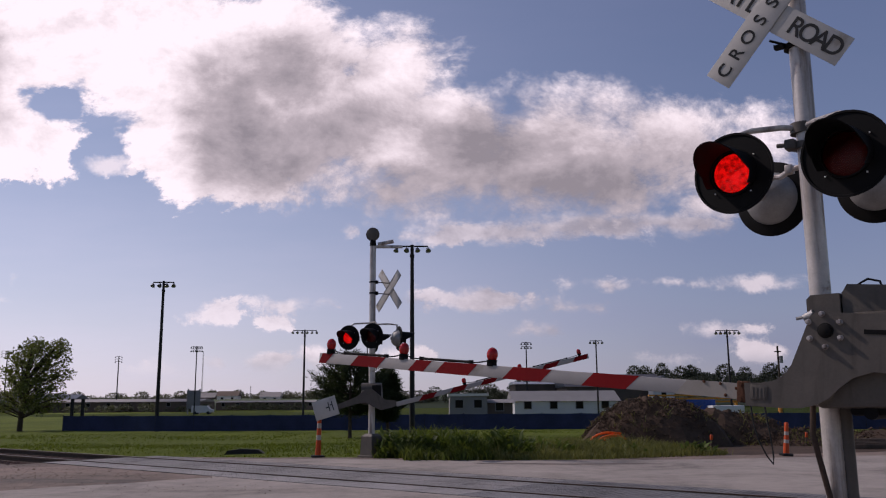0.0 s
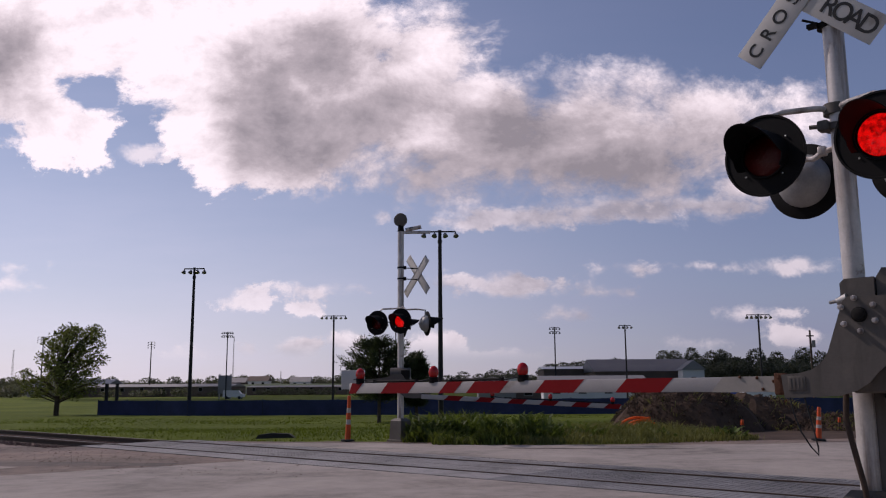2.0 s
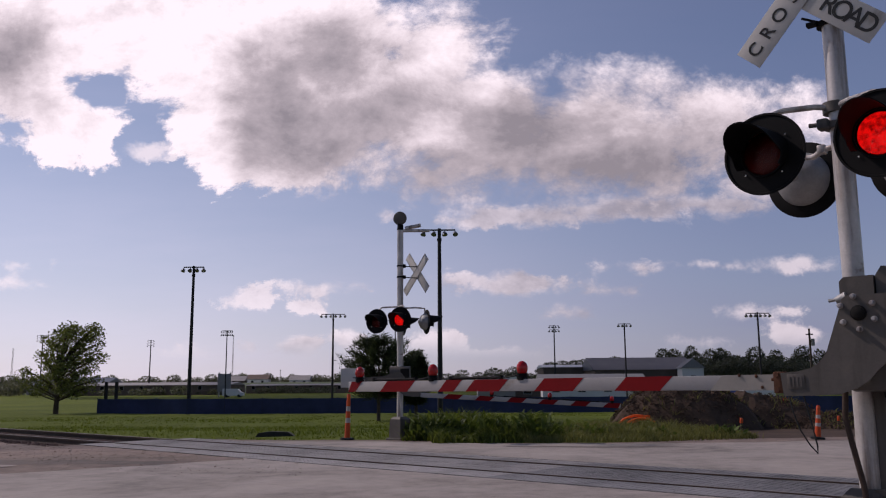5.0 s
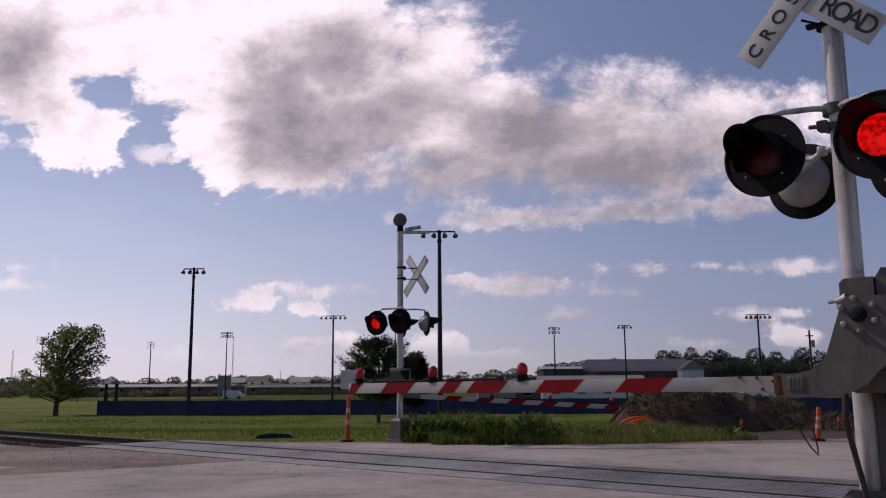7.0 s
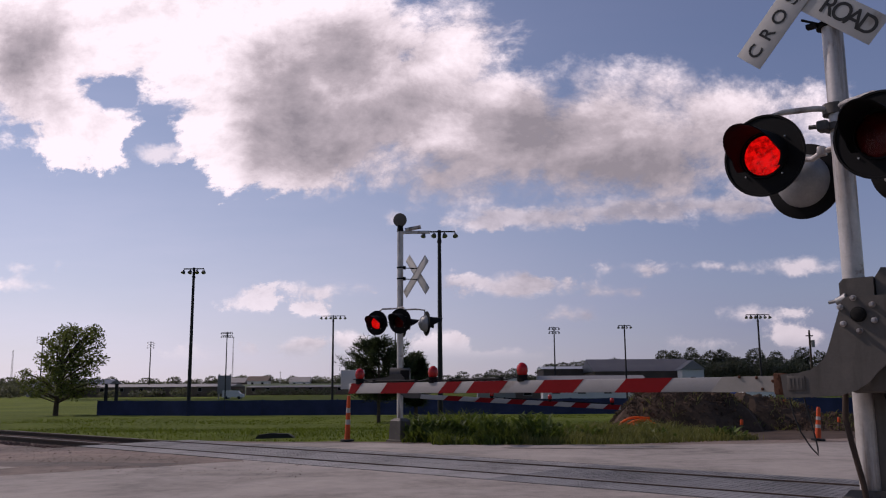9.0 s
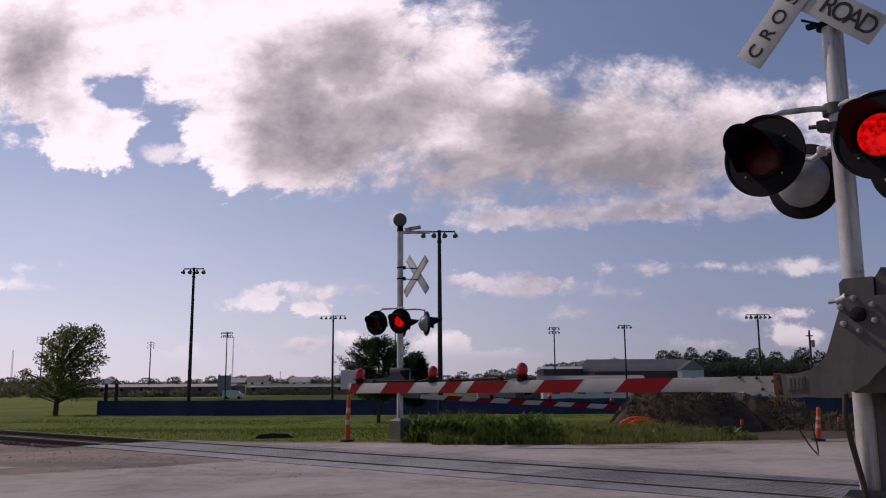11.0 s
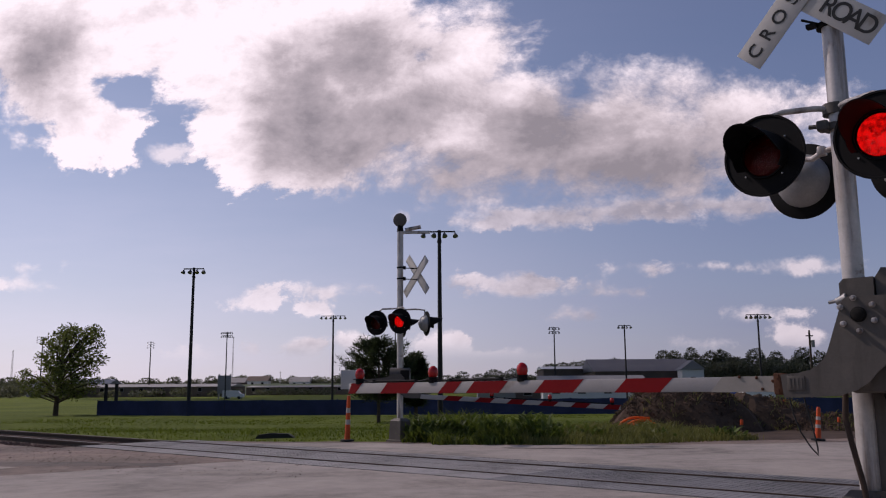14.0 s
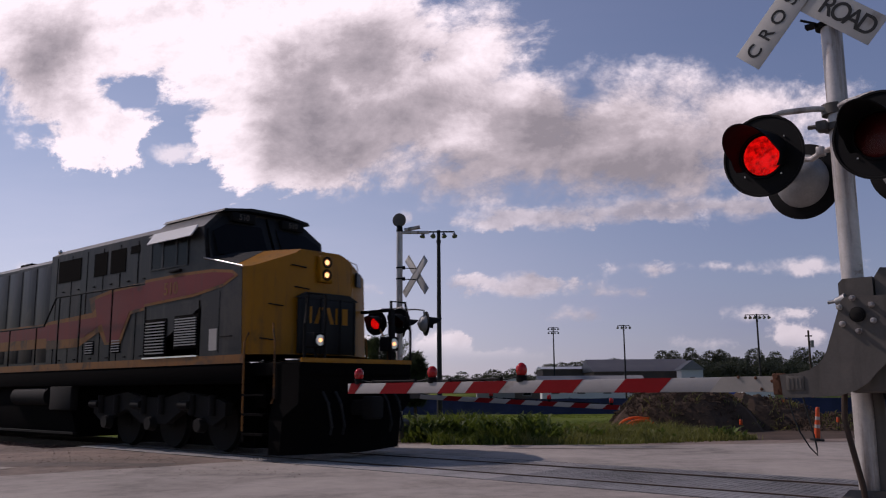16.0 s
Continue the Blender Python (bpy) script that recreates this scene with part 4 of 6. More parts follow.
    return carrier, pivot, lamps


def far_signal():
    """The signal across the tracks."""
    sig = empty("crossing_signal", Matrix.Translation((-1.08, 21.14, 0)) @ Matrix.Rotation(TRACK, 4, "Z"), "tall silver signal mast with bell, crossbuck and striped gate", "crossing signal", "signals at the crossing")
    mast = Mesh()
    mast.tube((0, 0, 0.4), (0, 0, 5.22), 0.078, None, 20)
    part("mast", mast, "galv", sig, "silver steel pipe mast")
    junction_base(sig, 0.24, "mech")
    bell = Mesh().at(pose(0, 0, 5.50) @ Matrix.Rotation(radians(20), 4, "Z") @ Matrix.Rotation(math.pi / 2, 4, "X"))
    bell.lathe([(0, -0.09), (0.12, -0.08), (0.165, -0.03), (0.175, 0.0), (0.175, 0.05), (0.165, 0.06), (0.10, 0.07), (0, 0.075)], 28)
    part("bell", bell, "mech", sig, "round grey crossing bell")
    nb = Mesh()
    nb.tube((0, 0, 5.2), (0, 0, 5.36), 0.085, 0.07, 14)
    part("bell_neck", nb, "black", sig)
    turn = radians(41)
    arm = Mesh().at(Matrix.Rotation(turn, 4, "Z"))
    arm.box(0.05, -0.04, 5.15, 0.75, 0.04, 5.22, 0.01)
    arm.tube((0.12, -0.03, 5.24), (0.52, -0.03, 5.32), 0.05, None, 12)
    part("side_arm", arm, "galv", sig, "short pale bracket arm")
    m = Matrix.Rotation(turn, 4, "Z") @ pose(0.42, 0.05, 4.12, 0, 0, 180 - 52)
    crossbuck(sig, m, False)
    for z in (4.0, 4.28):
        c = Mesh().at(Matrix.Rotation(turn, 4, "Z"))
        c.tube((0.0, 0, z), (0.42, 0.03, z - 0.02), 0.012, None, 8)
        c.box(0.06, -0.04, z - 0.04, 0.14, 0.04, z + 0.04)
        c.tube((0, 0, z - .02), (0, 0, z + .02), 0.088, None, 16)
        part("clamp", c, "black", sig)
    lamps = [flasher(sig, pose(s, -0.42, 2.89, 0, 0, 14)) for s in (-0.40, 0.40)]
    flasher(sig, pose(0.50, 0.42, 2.87, 0, 0, 150), True)
    flasher(sig, pose(-0.30, 0.42, 2.87, 0, 0, 150), True)
    bar = Mesh()
    bar.path([(-0.42, -0.30, 3.0), (-0.42, -0.3, 3.20), (-0.36, -0.28, 3.24), (0, -0.06, 3.25), (0.36, -0.28, 3.24), (0.42, -0.3, 3.2), (0.42, -0.3, 3.0)], 0.022, 8)
    bar.path([(0, 0.05, 3.22), (0.3, 0.25, 3.23), (0.50, 0.36, 3.2), (0.50, 0.36, 2.95)], 0.022, 8)
    part("lamp_bracket", bar, "galv", sig, "bent conduit that carries the lamps")
    mech = Mesh().at(Matrix.Rotation(turn, 4, "Z"))
    mech.box(-0.26, -0.30, 1.26, 0.26, 0.24, 1.60, 0.07)
    mech.tube((-0.25, -0.03, 1.58), (0.25, -0.03, 1.58), 0.20, None, 20)
    part("gate_mechanism", mech, "mech", sig, "grey gate mechanism housing")
    cover = Mesh().at(Matrix.Rotation(turn, 4, "Z"))
    cover.box(0.02, -0.36, 1.44, 0.24, -0.30, 1.72, 0.02)
    part("cover", cover, "loco_steel", sig, "dark inspection cover")
    pivot = Matrix.Rotation(radians(36), 4, "Z") @ pose(0.0, -0.36, 1.50)
    plate = Mesh()
    plate.prism([(-1.0, 0.0), (-0.55, 0.02), (-0.30, 0.05), (-0.1, 0.13), (0.08, 0.12), (0.18, -0.02), (0.30, -0.22), (0.55, -0.32), (0.62, -0.45), (0.40, -0.46), (0.16, -0.44), (-0.02, -0.30), (-0.14, -0.16), (-0.4, -0.12), (-1.0, -0.12)], -0.008, 0.008)
    carrier = part("arm_bracket", plate, "mech", sig, "grey counterweight arm bracket", pivot)
    sign = Mesh()
    sign.box(-1.40, -0.05, -0.23, -0.82, -0.03, 0.23, 0.004)
    sg = part("counterweight_plate", sign, "white", carrier, "white plate on the counterweight with dark marks")
    marks = Mesh()
    for x in (-1.03, -0.94):
        marks.box(x, -0.056, -0.10, x + 0.022, -0.0505, 0.12)
    marks.box(-1.10, -0.056, -0.01, -1.03, -0.0505, 0.015)
    marks.box(-0.985, -0.056, 0.03, -0.94, -0.0505, 0.055)
    part("mark", marks, "letter", sg)
    wgt = Mesh()
    wgt.box(-1.15, -0.03, -0.16, -0.85, 0.12, 0.12, 0.02)
    part("counterweight", wgt, "mech", carrier)
    red = [(1.16 + 0.757 * i, 1.16 + 0.757 * i + 0.36) for i in range(6)]
    striped_arm(carrier, pose(0.0, 0.0, -0.385, 0, 3.4, 0), red, 5.30, 0.55, 0.11, (2.26, 3.64, 5.1), 1)
    return carrier, pivot, lamps


def traffic_cone(x, y, z, lean, label, h=1.00):
    """A tall channelizer post on a rubber foot."""
    c = empty("channelizer_cone", pose(x, y, z, 0, lean, 0), label, "traffic cone", "cones along the road")
    foot = Mesh()
    foot.loft([[(r * math.cos(t) , r * math.sin(t), h) for t in [2 * math.pi * i / 8 for i in range(8)]] for r, h in ((0.17, 0.0), (0.17, 0.045), (0.13, 0.06))])
    part("rubber_foot", foot, "rubber", c, "black octagonal rubber foot")
    edges = [(0.0, "orange"), (0.36, "band"), (0.48, "orange"), (0.64, "band"), (0.76, "orange"), (1.0, "orange"), (1.001, "")]
    for (a, mat), (b, _) in zip(edges, edges[1:]):
        if not mat or b - a < 0.01:
            continue
        s = Mesh()
        ra, rb = 0.072 * (1 - 0.4 * a), 0.072 * (1 - 0.4 * b)
        s.tube((0, 0, 0.055 + h * a), (0, 0, 0.055 + h * b), ra, rb, 20)
        part("orange_sleeve" if mat == "orange" else "reflective_band", s, mat, c)
    top = Mesh()
    top.tube((0, 0, 0.055 + h), (0, 0, 0.055 + h + 0.06), 0.05, 0.035, 14)
    part("grip", top, "orange", c)


NEAR = near_signal()
FAR = far_signal()
traffic_cone(-2.38, 21.25, 0.0, 1.5, "leaning orange and white channelizer cone at the grass edge")
traffic_cone(8.70, 20.2, 0.01, 5, "short leaning orange and white channelizer cone on the road edge", 0.66)


# ---- the locomotive ----
def make_loco():
    """A six-axle diesel: x forward, near side at -y; x = 0 is the front of the nose."""
    loco = empty("locomotive", Matrix.Translation(on_track(-300)), "grey and yellow diesel freight locomotive with a red side stripe", "locomotive")
    H = 1.55
    deck = Mesh()
    deck.box(-21.6, -H, 1.36, -0.45, H, 1.74, 0.02)
    deck.box(-21.0, -0.7, 0.9, -0.9, 0.7, 1.36, 0.02)
    deck.box(-0.5, -1.40, 1.50, 1.0, 1.40, 1.74, 0.02)
    part("underframe", deck, "loco_black", loco, "sooty black underframe")
    for y in (-H - 0.012, H):
        s = Mesh()
        s.box(-21.6, y, 1.74, -0.5, y + 0.012, 1.90)
        part("sill_stripe", s, "loco_orange", loco, "dull orange sill stripe")
    s = Mesh()
    s.box(0.96, -1.40, 1.72, 1.012, 1.40, 1.80)
    part("front_sill", s, "loco_yellow", loco, "yellow front sill")
    # nose
    nose = Mesh()
    lower = [(-1.9, -H, 1.90), (-0.55, -H, 1.90), (-0.38, -1.45, 1.90), (0.0, -0.72, 1.90), (0.0, 0.72, 1.90), (-0.38, 1.45, 1.90), (-0.55, H, 1.90), (-1.9, H, 1.90)]
    upper = [(-1.9, -H, 3.86), (-0.60, -H, 3.56), (-0.44, -1.45, 3.57), (-0.10, -0.70, 3.86), (-0.10, 0.70, 3.86), (-0.44, 1.45, 3.57), (-0.60, H, 3.56), (-1.9, H, 3.86)]
    ridge = [(-1.9, -0.9, 4.04), (-0.8, -0.9, 3.95), (-0.5, -0.8, 3.95), (-0.16, -0.5, 3.97), (-0.16, 0.5, 3.97), (-0.5, 0.8, 3.95), (-0.8, 0.9, 3.95), (-1.9, 0.9, 4.04)]
    nose.loft([lower, upper, ridge])
    part("nose", nose, "loco_yellow", loco, "yellow wide nose, grimy at the edges")
    for y0 in (-H - 0.010, H - 0.002):
        f = Mesh()
        f.prism([(-1.92, 1.90), (-0.56, 1.90), (-0.61, 3.545), (-1.92, 3.84)], y0, y0 + 0.012)
        part("nose_side", f, "loco_grey", loco, "grey nose side panel")
    cap = Mesh()
    cap.loft([[(x, -H - 0.004, z0 + 0.006), (x, -0.9, z1 + 0.008), (x, 0.9, z1 + 0.008), (x, H + 0.004, z0 + 0.006), (x, H, z0 - 0.02), (x, 0.9, z1 - 0.02), (x, -0.9, z1 - 0.02), (x, -H, z0 - 0.02)] for x, z0, z1 in ((-1.9, 3.86, 4.04), (-0.82, 3.61, 3.95))])
    part("nose_top", cap, "loco_dark", loco, "dark anti-glare nose top")
    # sun gleam on the near nose edge, modelled as an added silver tube
    gleam = Mesh()
    gleam.path([(-1.9, -H - 0.006, 3.865), (-0.60, -H - 0.006, 3.57)], 0.012, 6)
    part("nose_trim", gleam, "silver", loco, "thin silver tube added as the sun's gleam on the nose edge")
    # cab
    cab = Mesh()
    def ring(x, low, dx=0.0):
        return [(x, -H, low), (x, H, low), (x - dx * 0.62, H, 4.52), (x - dx, 1.12, 4.88), (x - dx, 0.45, 4.97), (x - dx, -0.45, 4.97), (x - dx, -1.12, 4.88), (x - dx * 0.62, -H, 4.52)]
    cab.loft([ring(-4.10, 1.90), ring(-1.72, 3.0, 0.38)])
    part("cab", cab, "loco_grey", loco, "grey crew cab with dark windscreens")
    front = Mesh()
    for side in (-1, 1):
        front.loft([[(-1.70 + d, side * 1.50, 3.80), (-1.62 + d, side * 0.04, 3.98), (-2.02 + d, side * 0.04, 4.90), (-2.04 + d, side * 1.08, 4.80), (-1.93 + d, side * 1.47, 4.48)] for d in (-0.05, 0.02)])
    part("cab_front", front, "loco_dark", loco, "dark grey cab front")
    for side in (-1, 1):
        w = Mesh()
        w.loft([[(-1.69 + d, side * 1.40, 3.93), (-1.63 + d, side * 0.20, 4.02), (-1.93 + d, side * 0.20, 4.66), (-1.97 + d, side * 1.04, 4.63), (-1.89 + d, side * 1.40, 4.43)] for d in (0.03, 0.045)])
        part("windscreen", w, "pane", loco, "dark glass windscreen")
    roof = Mesh()
    roof.loft([[(x, -1.16, 4.885), (x, -0.46, 4.98), (x, 0.46, 4.98), (x, 1.16, 4.885), (x, 1.10, 4.95), (x, 0.44, 5.04), (x, -0.44, 5.04), (x, -1.10, 4.95)] for x in (-4.15, -1.90)])
    part("cab_roof", roof, "loco_dark", loco, "dark cab roof")
    for y in (-0.65, 0.65):
        nb = Mesh()
        nb.box(-2.02, y - 0.30, 4.70, -1.86, y + 0.30, 4.90, 0.02)
        board = part("number_board", nb, "black", loco, "black number board above the windscreen")
        digits = lettering("510", 0.17, 0.002)
        digits.transform(Matrix.Rotation(math.pi / 2, 4, "Z"))
        digits.materials.append(MAT["mech"])
        d = new("numerals", digits)
        d.parent = board
        d.matrix_basis = pose(-1.852, y, 4.80)
    rail = Mesh()
    rail.path([(-2.2, -0.2, 5.03), (-2.2, -0.2, 5.11), (-2.2, 0.25, 5.11), (-2.2, 0.25, 5.03)], 0.014, 6)
    part("roof_rail", rail, "silver", loco)
    rail = Mesh()
    rail.path([(-0.75, 1.0, 3.92), (-0.72, 1.02, 4.02), (-0.45, 1.25, 3.86), (-0.42, 1.27, 3.72)], 0.012, 6)
    part("grab_rail", rail, "silver", loco)
    for y, o in ((-H - 0.012, -1), (H, 1)):
        # side windows with frames and sunshade
        for x0, x1 in ((-3.86, -3.46), (-3.40, -2.92), (-2.86, -2.50)):
            p = Mesh()
            p.box(x0, y, 3.80, x1, y + 0.012, 4.36)
            pane = part("side_window", p, "pane", loco, "dark cab side window")
            fr = Mesh()
            for a, b, c, d in ((x0 - .03, 3.77, x1 + .03, 3.80), (x0 - .03, 4.36, x1 + .03, 4.39), (x0 - .03, 3.80, x0, 4.36), (x1, 3.80, x1 + .03, 4.36)):
                fr.box(a, y - 0.012 if o < 0 else y + .0, b, c, y + 0.014 if o < 0 else y + .026, d)
            part("frame", fr, "loco_grey", pane)
        a = Mesh()
        yy = y
        a.loft([[(x, yy, 4.55), (x, yy + o * 0.17, 4.31), (x, yy + o * 0.185, 4.32), (x, yy + o * 0.02, 4.57)] for x in (-3.78, -2.12)])
        part("sunshade", a, "wall_white", loco, "pale sunshade over the cab windows")
        arm_rest = Mesh()
        arm_rest.box(-3.1, yy - 0.05 if o < 0 else yy, 3.66, -2.7, yy + 0.05, 3.72, 0.01)
        part("arm_rest", arm_rest, "black", loco)
        # louvred grilles
        for x0, x1, z0, z1 in ((-3.95, -3.22, 1.98, 2.68), (-2.82, -2.06, 2.12, 2.70)):
            g = Mesh()
            g.box(x0 - 0.05, y - 0.004, z0 - 0.05, x1 + 0.05, y + 0.016, z1 + 0.05, 0.004)
            gr = part("grille", g, "loco_black", loco, "louvred grille with pale slats")
            n = 11
            for i in range(n):
                sl = Mesh()
                z = z0 + (z1 - z0) * (i + 0.5) / n
                sl.box(x0, y - 0.028 if o < 0 else y + 0.014, z - 0.012, x1, y - 0.004 if o < 0 else y + 0.04, z + 0.012)
                part("slat", sl, "alum", gr)
        lg = Mesh()
        lg.box(-4.05, y - 0.02, 1.90, -2.0, y + 0.03, 1.93)
        part("ledge", lg, "silver", loco)
        hatch = Mesh()
        hatch.box(-1.62, y - 0.002, 2.0, -1.36, y + 0.012, 2.42)
        part("data_panel", hatch, "band", loco, "small pale data panel")
    # equipment section behind the cab, and the long hood
    eq = Mesh()
    W = 1.24
    eq.loft([[(x, -W, 1.76), (x, W, 1.76), (x, W, 4.70), (x, 0.95, 4.88), (x, -0.95, 4.88), (x, -W, 4.70)] for x in (-9.35, -4.08)])
    part("equipment_cabinet", eq, "loco_grey", loco, "grey equipment cabinet behind the cab")
    lh = Mesh()
    W2 = 1.02
    lh.loft([[(x, -W2, 1.76), (x, W2, 1.76), (x, W2, 4.62), (x, 0.75, 4.78), (x, -0.75, 4.78), (x, -W2, 4.62)] for x in (-20.9, -9.35)])
    part("long_hood", lh, "loco_grey", loco, "grey engine hood with panel doors")
    for x in (-10.2, -11.1, -12.0, -12.9, -13.8, -14.7, -15.6):
        for y in (-W2 - 0.012, W2):
            p = Mesh()
            p.box(x - 0.40, y, 2.0, x + 0.40, y + 0.012, 4.54, 0.004)
            part("hood_door", p, "loco_grey", loco)
    rad = Mesh()
    rad.box(-21.0, -1.5, 3.7, -17.2, 1.5, 4.66, 0.06)
    part("radiator", rad, "loco_grey", loco, "wide radiator housing")
    for x0, x1 in ((-8.90, -7.72), (-7.05, -6.42), (-6.25, -5.55), (-5.35, -4.95)):
        z0 = 3.96 if x0 < -5.4 else 4.34
        for y in (-W - 0.012, W):
            g = Mesh()
            g.box(x0, y, z0, x1, y + 0.012, 4.52)
            gg = part("air_grille", g, "loco_black", loco, "black air intake grille")
    for x in (-13.1, -10.4):
        v = Mesh()
        v.box(x, -0.5, 4.7, x + 0.7, 0.5, 4.94, 0.03)
        part("exhaust", v, "loco_black", loco)
    hornlamp = Mesh()
    hornlamp.ball((-9.35, -1.05, 4.86), 0.06, 10)
    hornlamp.tube((-9.35, -1.05, 4.55), (-9.35, -1.05, 4.84), 0.02, None, 8)
    part("marker", hornlamp, "silver", loco)
    for x0, x1 in ((-7.25, -6.85), (-6.0, -5.6)):
        for y in (-W - 0.012, W):
            g = Mesh()
            g.box(x0, y, 2.10, x1, y + 0.012, 2.42)
            gg = part("vent", g, "loco_black", loco, "small louvred vent")
            for i in range(5):
                sl = Mesh()
                z = 2.13 + 0.06 * i
                sl.box(x0 + 0.02, y - 0.02 if y < 0 else y + 0.012, z, x1 - 0.02, y if y < 0 else y + 0.03, z + 0.022)
                part("slat", sl, "alum", gg)
    # side stripe: three red steps edged with orange, flush bands a few mm proud
    def stripe(y, steps, mat, name, label):
        for outline in steps:
            m = Mesh()
            m.prism(outline, y, y + 0.004)
            part(name, m, mat, loco, label)
    for y_cab, y_eq, y_lh in ((-H - 0.016, -W - 0.018, -W2 - 0.018), (H + 0.014, W + 0.014, W2 + 0.014)):
        stripe(y_cab, [[(-4.09, 3.02), (-2.2, 3.10), (-1.2, 3.22), (-0.72, 3.40), (-0.9, 3.52), (-1.6, 3.60), (-2.6, 3.62), (-4.09, 3.60)]], "loco_orange", "stripe_edge", "orange stripe edging")
        stripe(y_cab - (0.004 if y_cab < 0 else -0.004), [[(-4.09, 3.08), (-2.2, 3.16), (-1.2, 3.28), (-0.82, 3.41), (-0.95, 3.47), (-1.6, 3.54), (-2.6, 3.56), (-4.09, 3.54)]], "loco_red", "side_stripe", "faded red side stripe")
        stripe(y_eq, [[(-9.35, 2.30), (-7.6, 2.30), (-6.6, 2.62), (-6.3, 2.30), (-5.6, 2.30), (-5.2, 2.95), (-4.1, 3.05), (-4.1, 3.66), (-6.0, 3.60), (-7.2, 3.45), (-7.0, 3.1), (-9.35, 3.0)]], "loco_orange", "stripe_edge", "orange stripe edging")
        stripe(y_eq - (0.004 if y_eq < 0 else -0.004), [[(-9.35, 2.52), (-7.4, 2.52), (-6.5, 2.80), (-6.2, 2.36), (-5.7, 2.36), (-5.25, 3.02), (-4.1, 3.12), (-4.1, 3.58), (-6.0, 3.52), (-6.9, 3.4), (-6.75, 2.98), (-9.35, 2.92)]], "loco_red", "side_stripe", "faded red side stripe")
        stripe(y_lh, [[(-20.9, 2.36), (-9.36, 2.36), (-9.36, 3.0), (-20.9, 3.0)]], "loco_orange", "stripe_edge", "orange stripe edging")
        stripe(y_lh - (0.004 if y_lh < 0 else -0.004), [[(-20.9, 2.62), (-9.36, 2.62), (-9.36, 2.94), (-20.9, 2.94)]], "loco_red", "side_stripe", "faded red side stripe")
    digits = lettering("510", 0.36, 0.002)
    digits.materials.append(MAT["loco_orange"])
    d = new("road_number", digits)
    d.parent = loco
    d.matrix_basis = pose(-3.05, -H - 0.024, 3.32)
    # panel seams, latches and grab irons on the cab and cabinet sides
    for x in (-2.0, -1.3, -4.04):
        for y in (-H - 0.014, H + 0.002):
            sm = Mesh()
            sm.box(x - 0.008, y, 1.95, x + 0.008, y + 0.012, 3.02 if x < -1.5 else 3.15)
            part("panel_seam", sm, "loco_black", loco)
    for x in (-9.0, -8.2, -7.4, -6.6, -5.8, -5.0, -4.4):
        for y in (-W - 0.010, W - 0.004):
            sm = Mesh()
            sm.box(x - 0.007, y, 1.80, x + 0.007, y + 0.014, 4.62)
            part("panel_seam", sm, "loco_black", loco)
    for x in (-8.6, -7.8, -7.0, -6.2, -5.4, -4.7):
        for z in (2.0, 3.72):
            for y in (-W - 0.03, W + 0.002):
                la = Mesh()
                la.box(x - 0.05, y, z - 0.015, x + 0.05, y + 0.028, z + 0.015, 0.004)
                part("latch", la, "loco_steel", loco)
    for z in (2.25,):
        for y, o in ((-H - 0.02, -1), (H + 0.02, 1)):
            gi = Mesh()
            gi.path([(-1.22, y, z), (-1.20, y + o * 0.06, z), (-0.86, y + o * 0.06, z), (-0.84, y, z)], 0.011, 6)
            part("grab_iron", gi, "loco_steel", loco)
    # handrails
    for o in (-1, 1):
        y = o * 1.50
        hr = Mesh()
        hr.path([(-20.8, y, 2.86), (-9.0, y, 2.86), (-8.4, y, 3.54), (-4.2, y, 3.54)], 0.020, 8)
        part("handrail", hr, "black", loco, "black handrail along the walkway")
        for x in (-19.5, -17.8, -16.1, -14.4, -12.7, -11.0, -9.4, -8.2, -7.1, -5.6):
            p = Mesh()
            p.tube((x, y, 1.74), (x, y, 2.86 if x < -8.9 else 3.54), 0.018, None, 8)
            part("stanchion", p, "black", loco)
        gh = Mesh()
        gh.path([(0.2, o * 1.42, 1.0), (0.3, o * 1.45, 1.1), (0.3, o * 1.45, 2.1), (0.15, o * 1.38, 2.45)], 0.018, 8)
        gh.path([(-0.45, o * 1.57, 0.5), (-0.45, o * 1.57, 2.1), (-0.42, o * 1.5, 2.3)], 0.018, 8)
        part("step_rail", gh, "loco_orange", loco, "dull orange grab rail at the steps")
        fr = Mesh()
        fr.path([(0.98, o * 0.85, 1.8), (0.98, o * 0.85, 2.95), (0.98, o * 1.25, 2.95), (1.02, o * 1.36, 2.4), (1.02, o * 1.36, 1.8)], 0.028, 8)
        part("platform_rail", fr, "black", loco, "black front platform rail")
        st = Mesh()
        for z in (0.45, 0.80, 1.15):
            st.box(-0.42, o * 1.50 - 0.12, z - 0.02, 0.22, o * 1.50 + 0.06, z + 0.02)
        st.box(-0.50, o * 1.30, 0.30, -0.44, o * 1.54, 1.74)
        part("step", st, "loco_black", loco, "black corner steps")
    # front: plow, coupler, panel, lights
    plow = Mesh()
    plow.loft([[(0.55, -1.5, 0.10), (1.05, 0.0, 0.10), (0.55, 1.5, 0.10), (0.25, 1.5, 0.10), (0.25, -1.5, 0.10)], [(0.62, -1.5, 0.75), (1.0, 0.0, 0.75), (0.62, 1.5, 0.75), (0.25, 1.5, 0.75), (0.25, -1.5, 0.75)], [(0.95, -1.42, 1.0), (0.97, 0.0, 1.0), (0.95, 1.42, 1.0), (0.25, 1.42, 1.0), (0.25, -1.42, 1.0)], [(0.97, -1.42, 1.70), (0.97, 0, 1.70), (0.97, 1.42, 1.70), (0.25, 1.42, 1.70), (0.25, -1.42, 1.70)]])
    part("snow_plow", plow, "loco_black", loco, "black plow and pilot")
    co = Mesh()
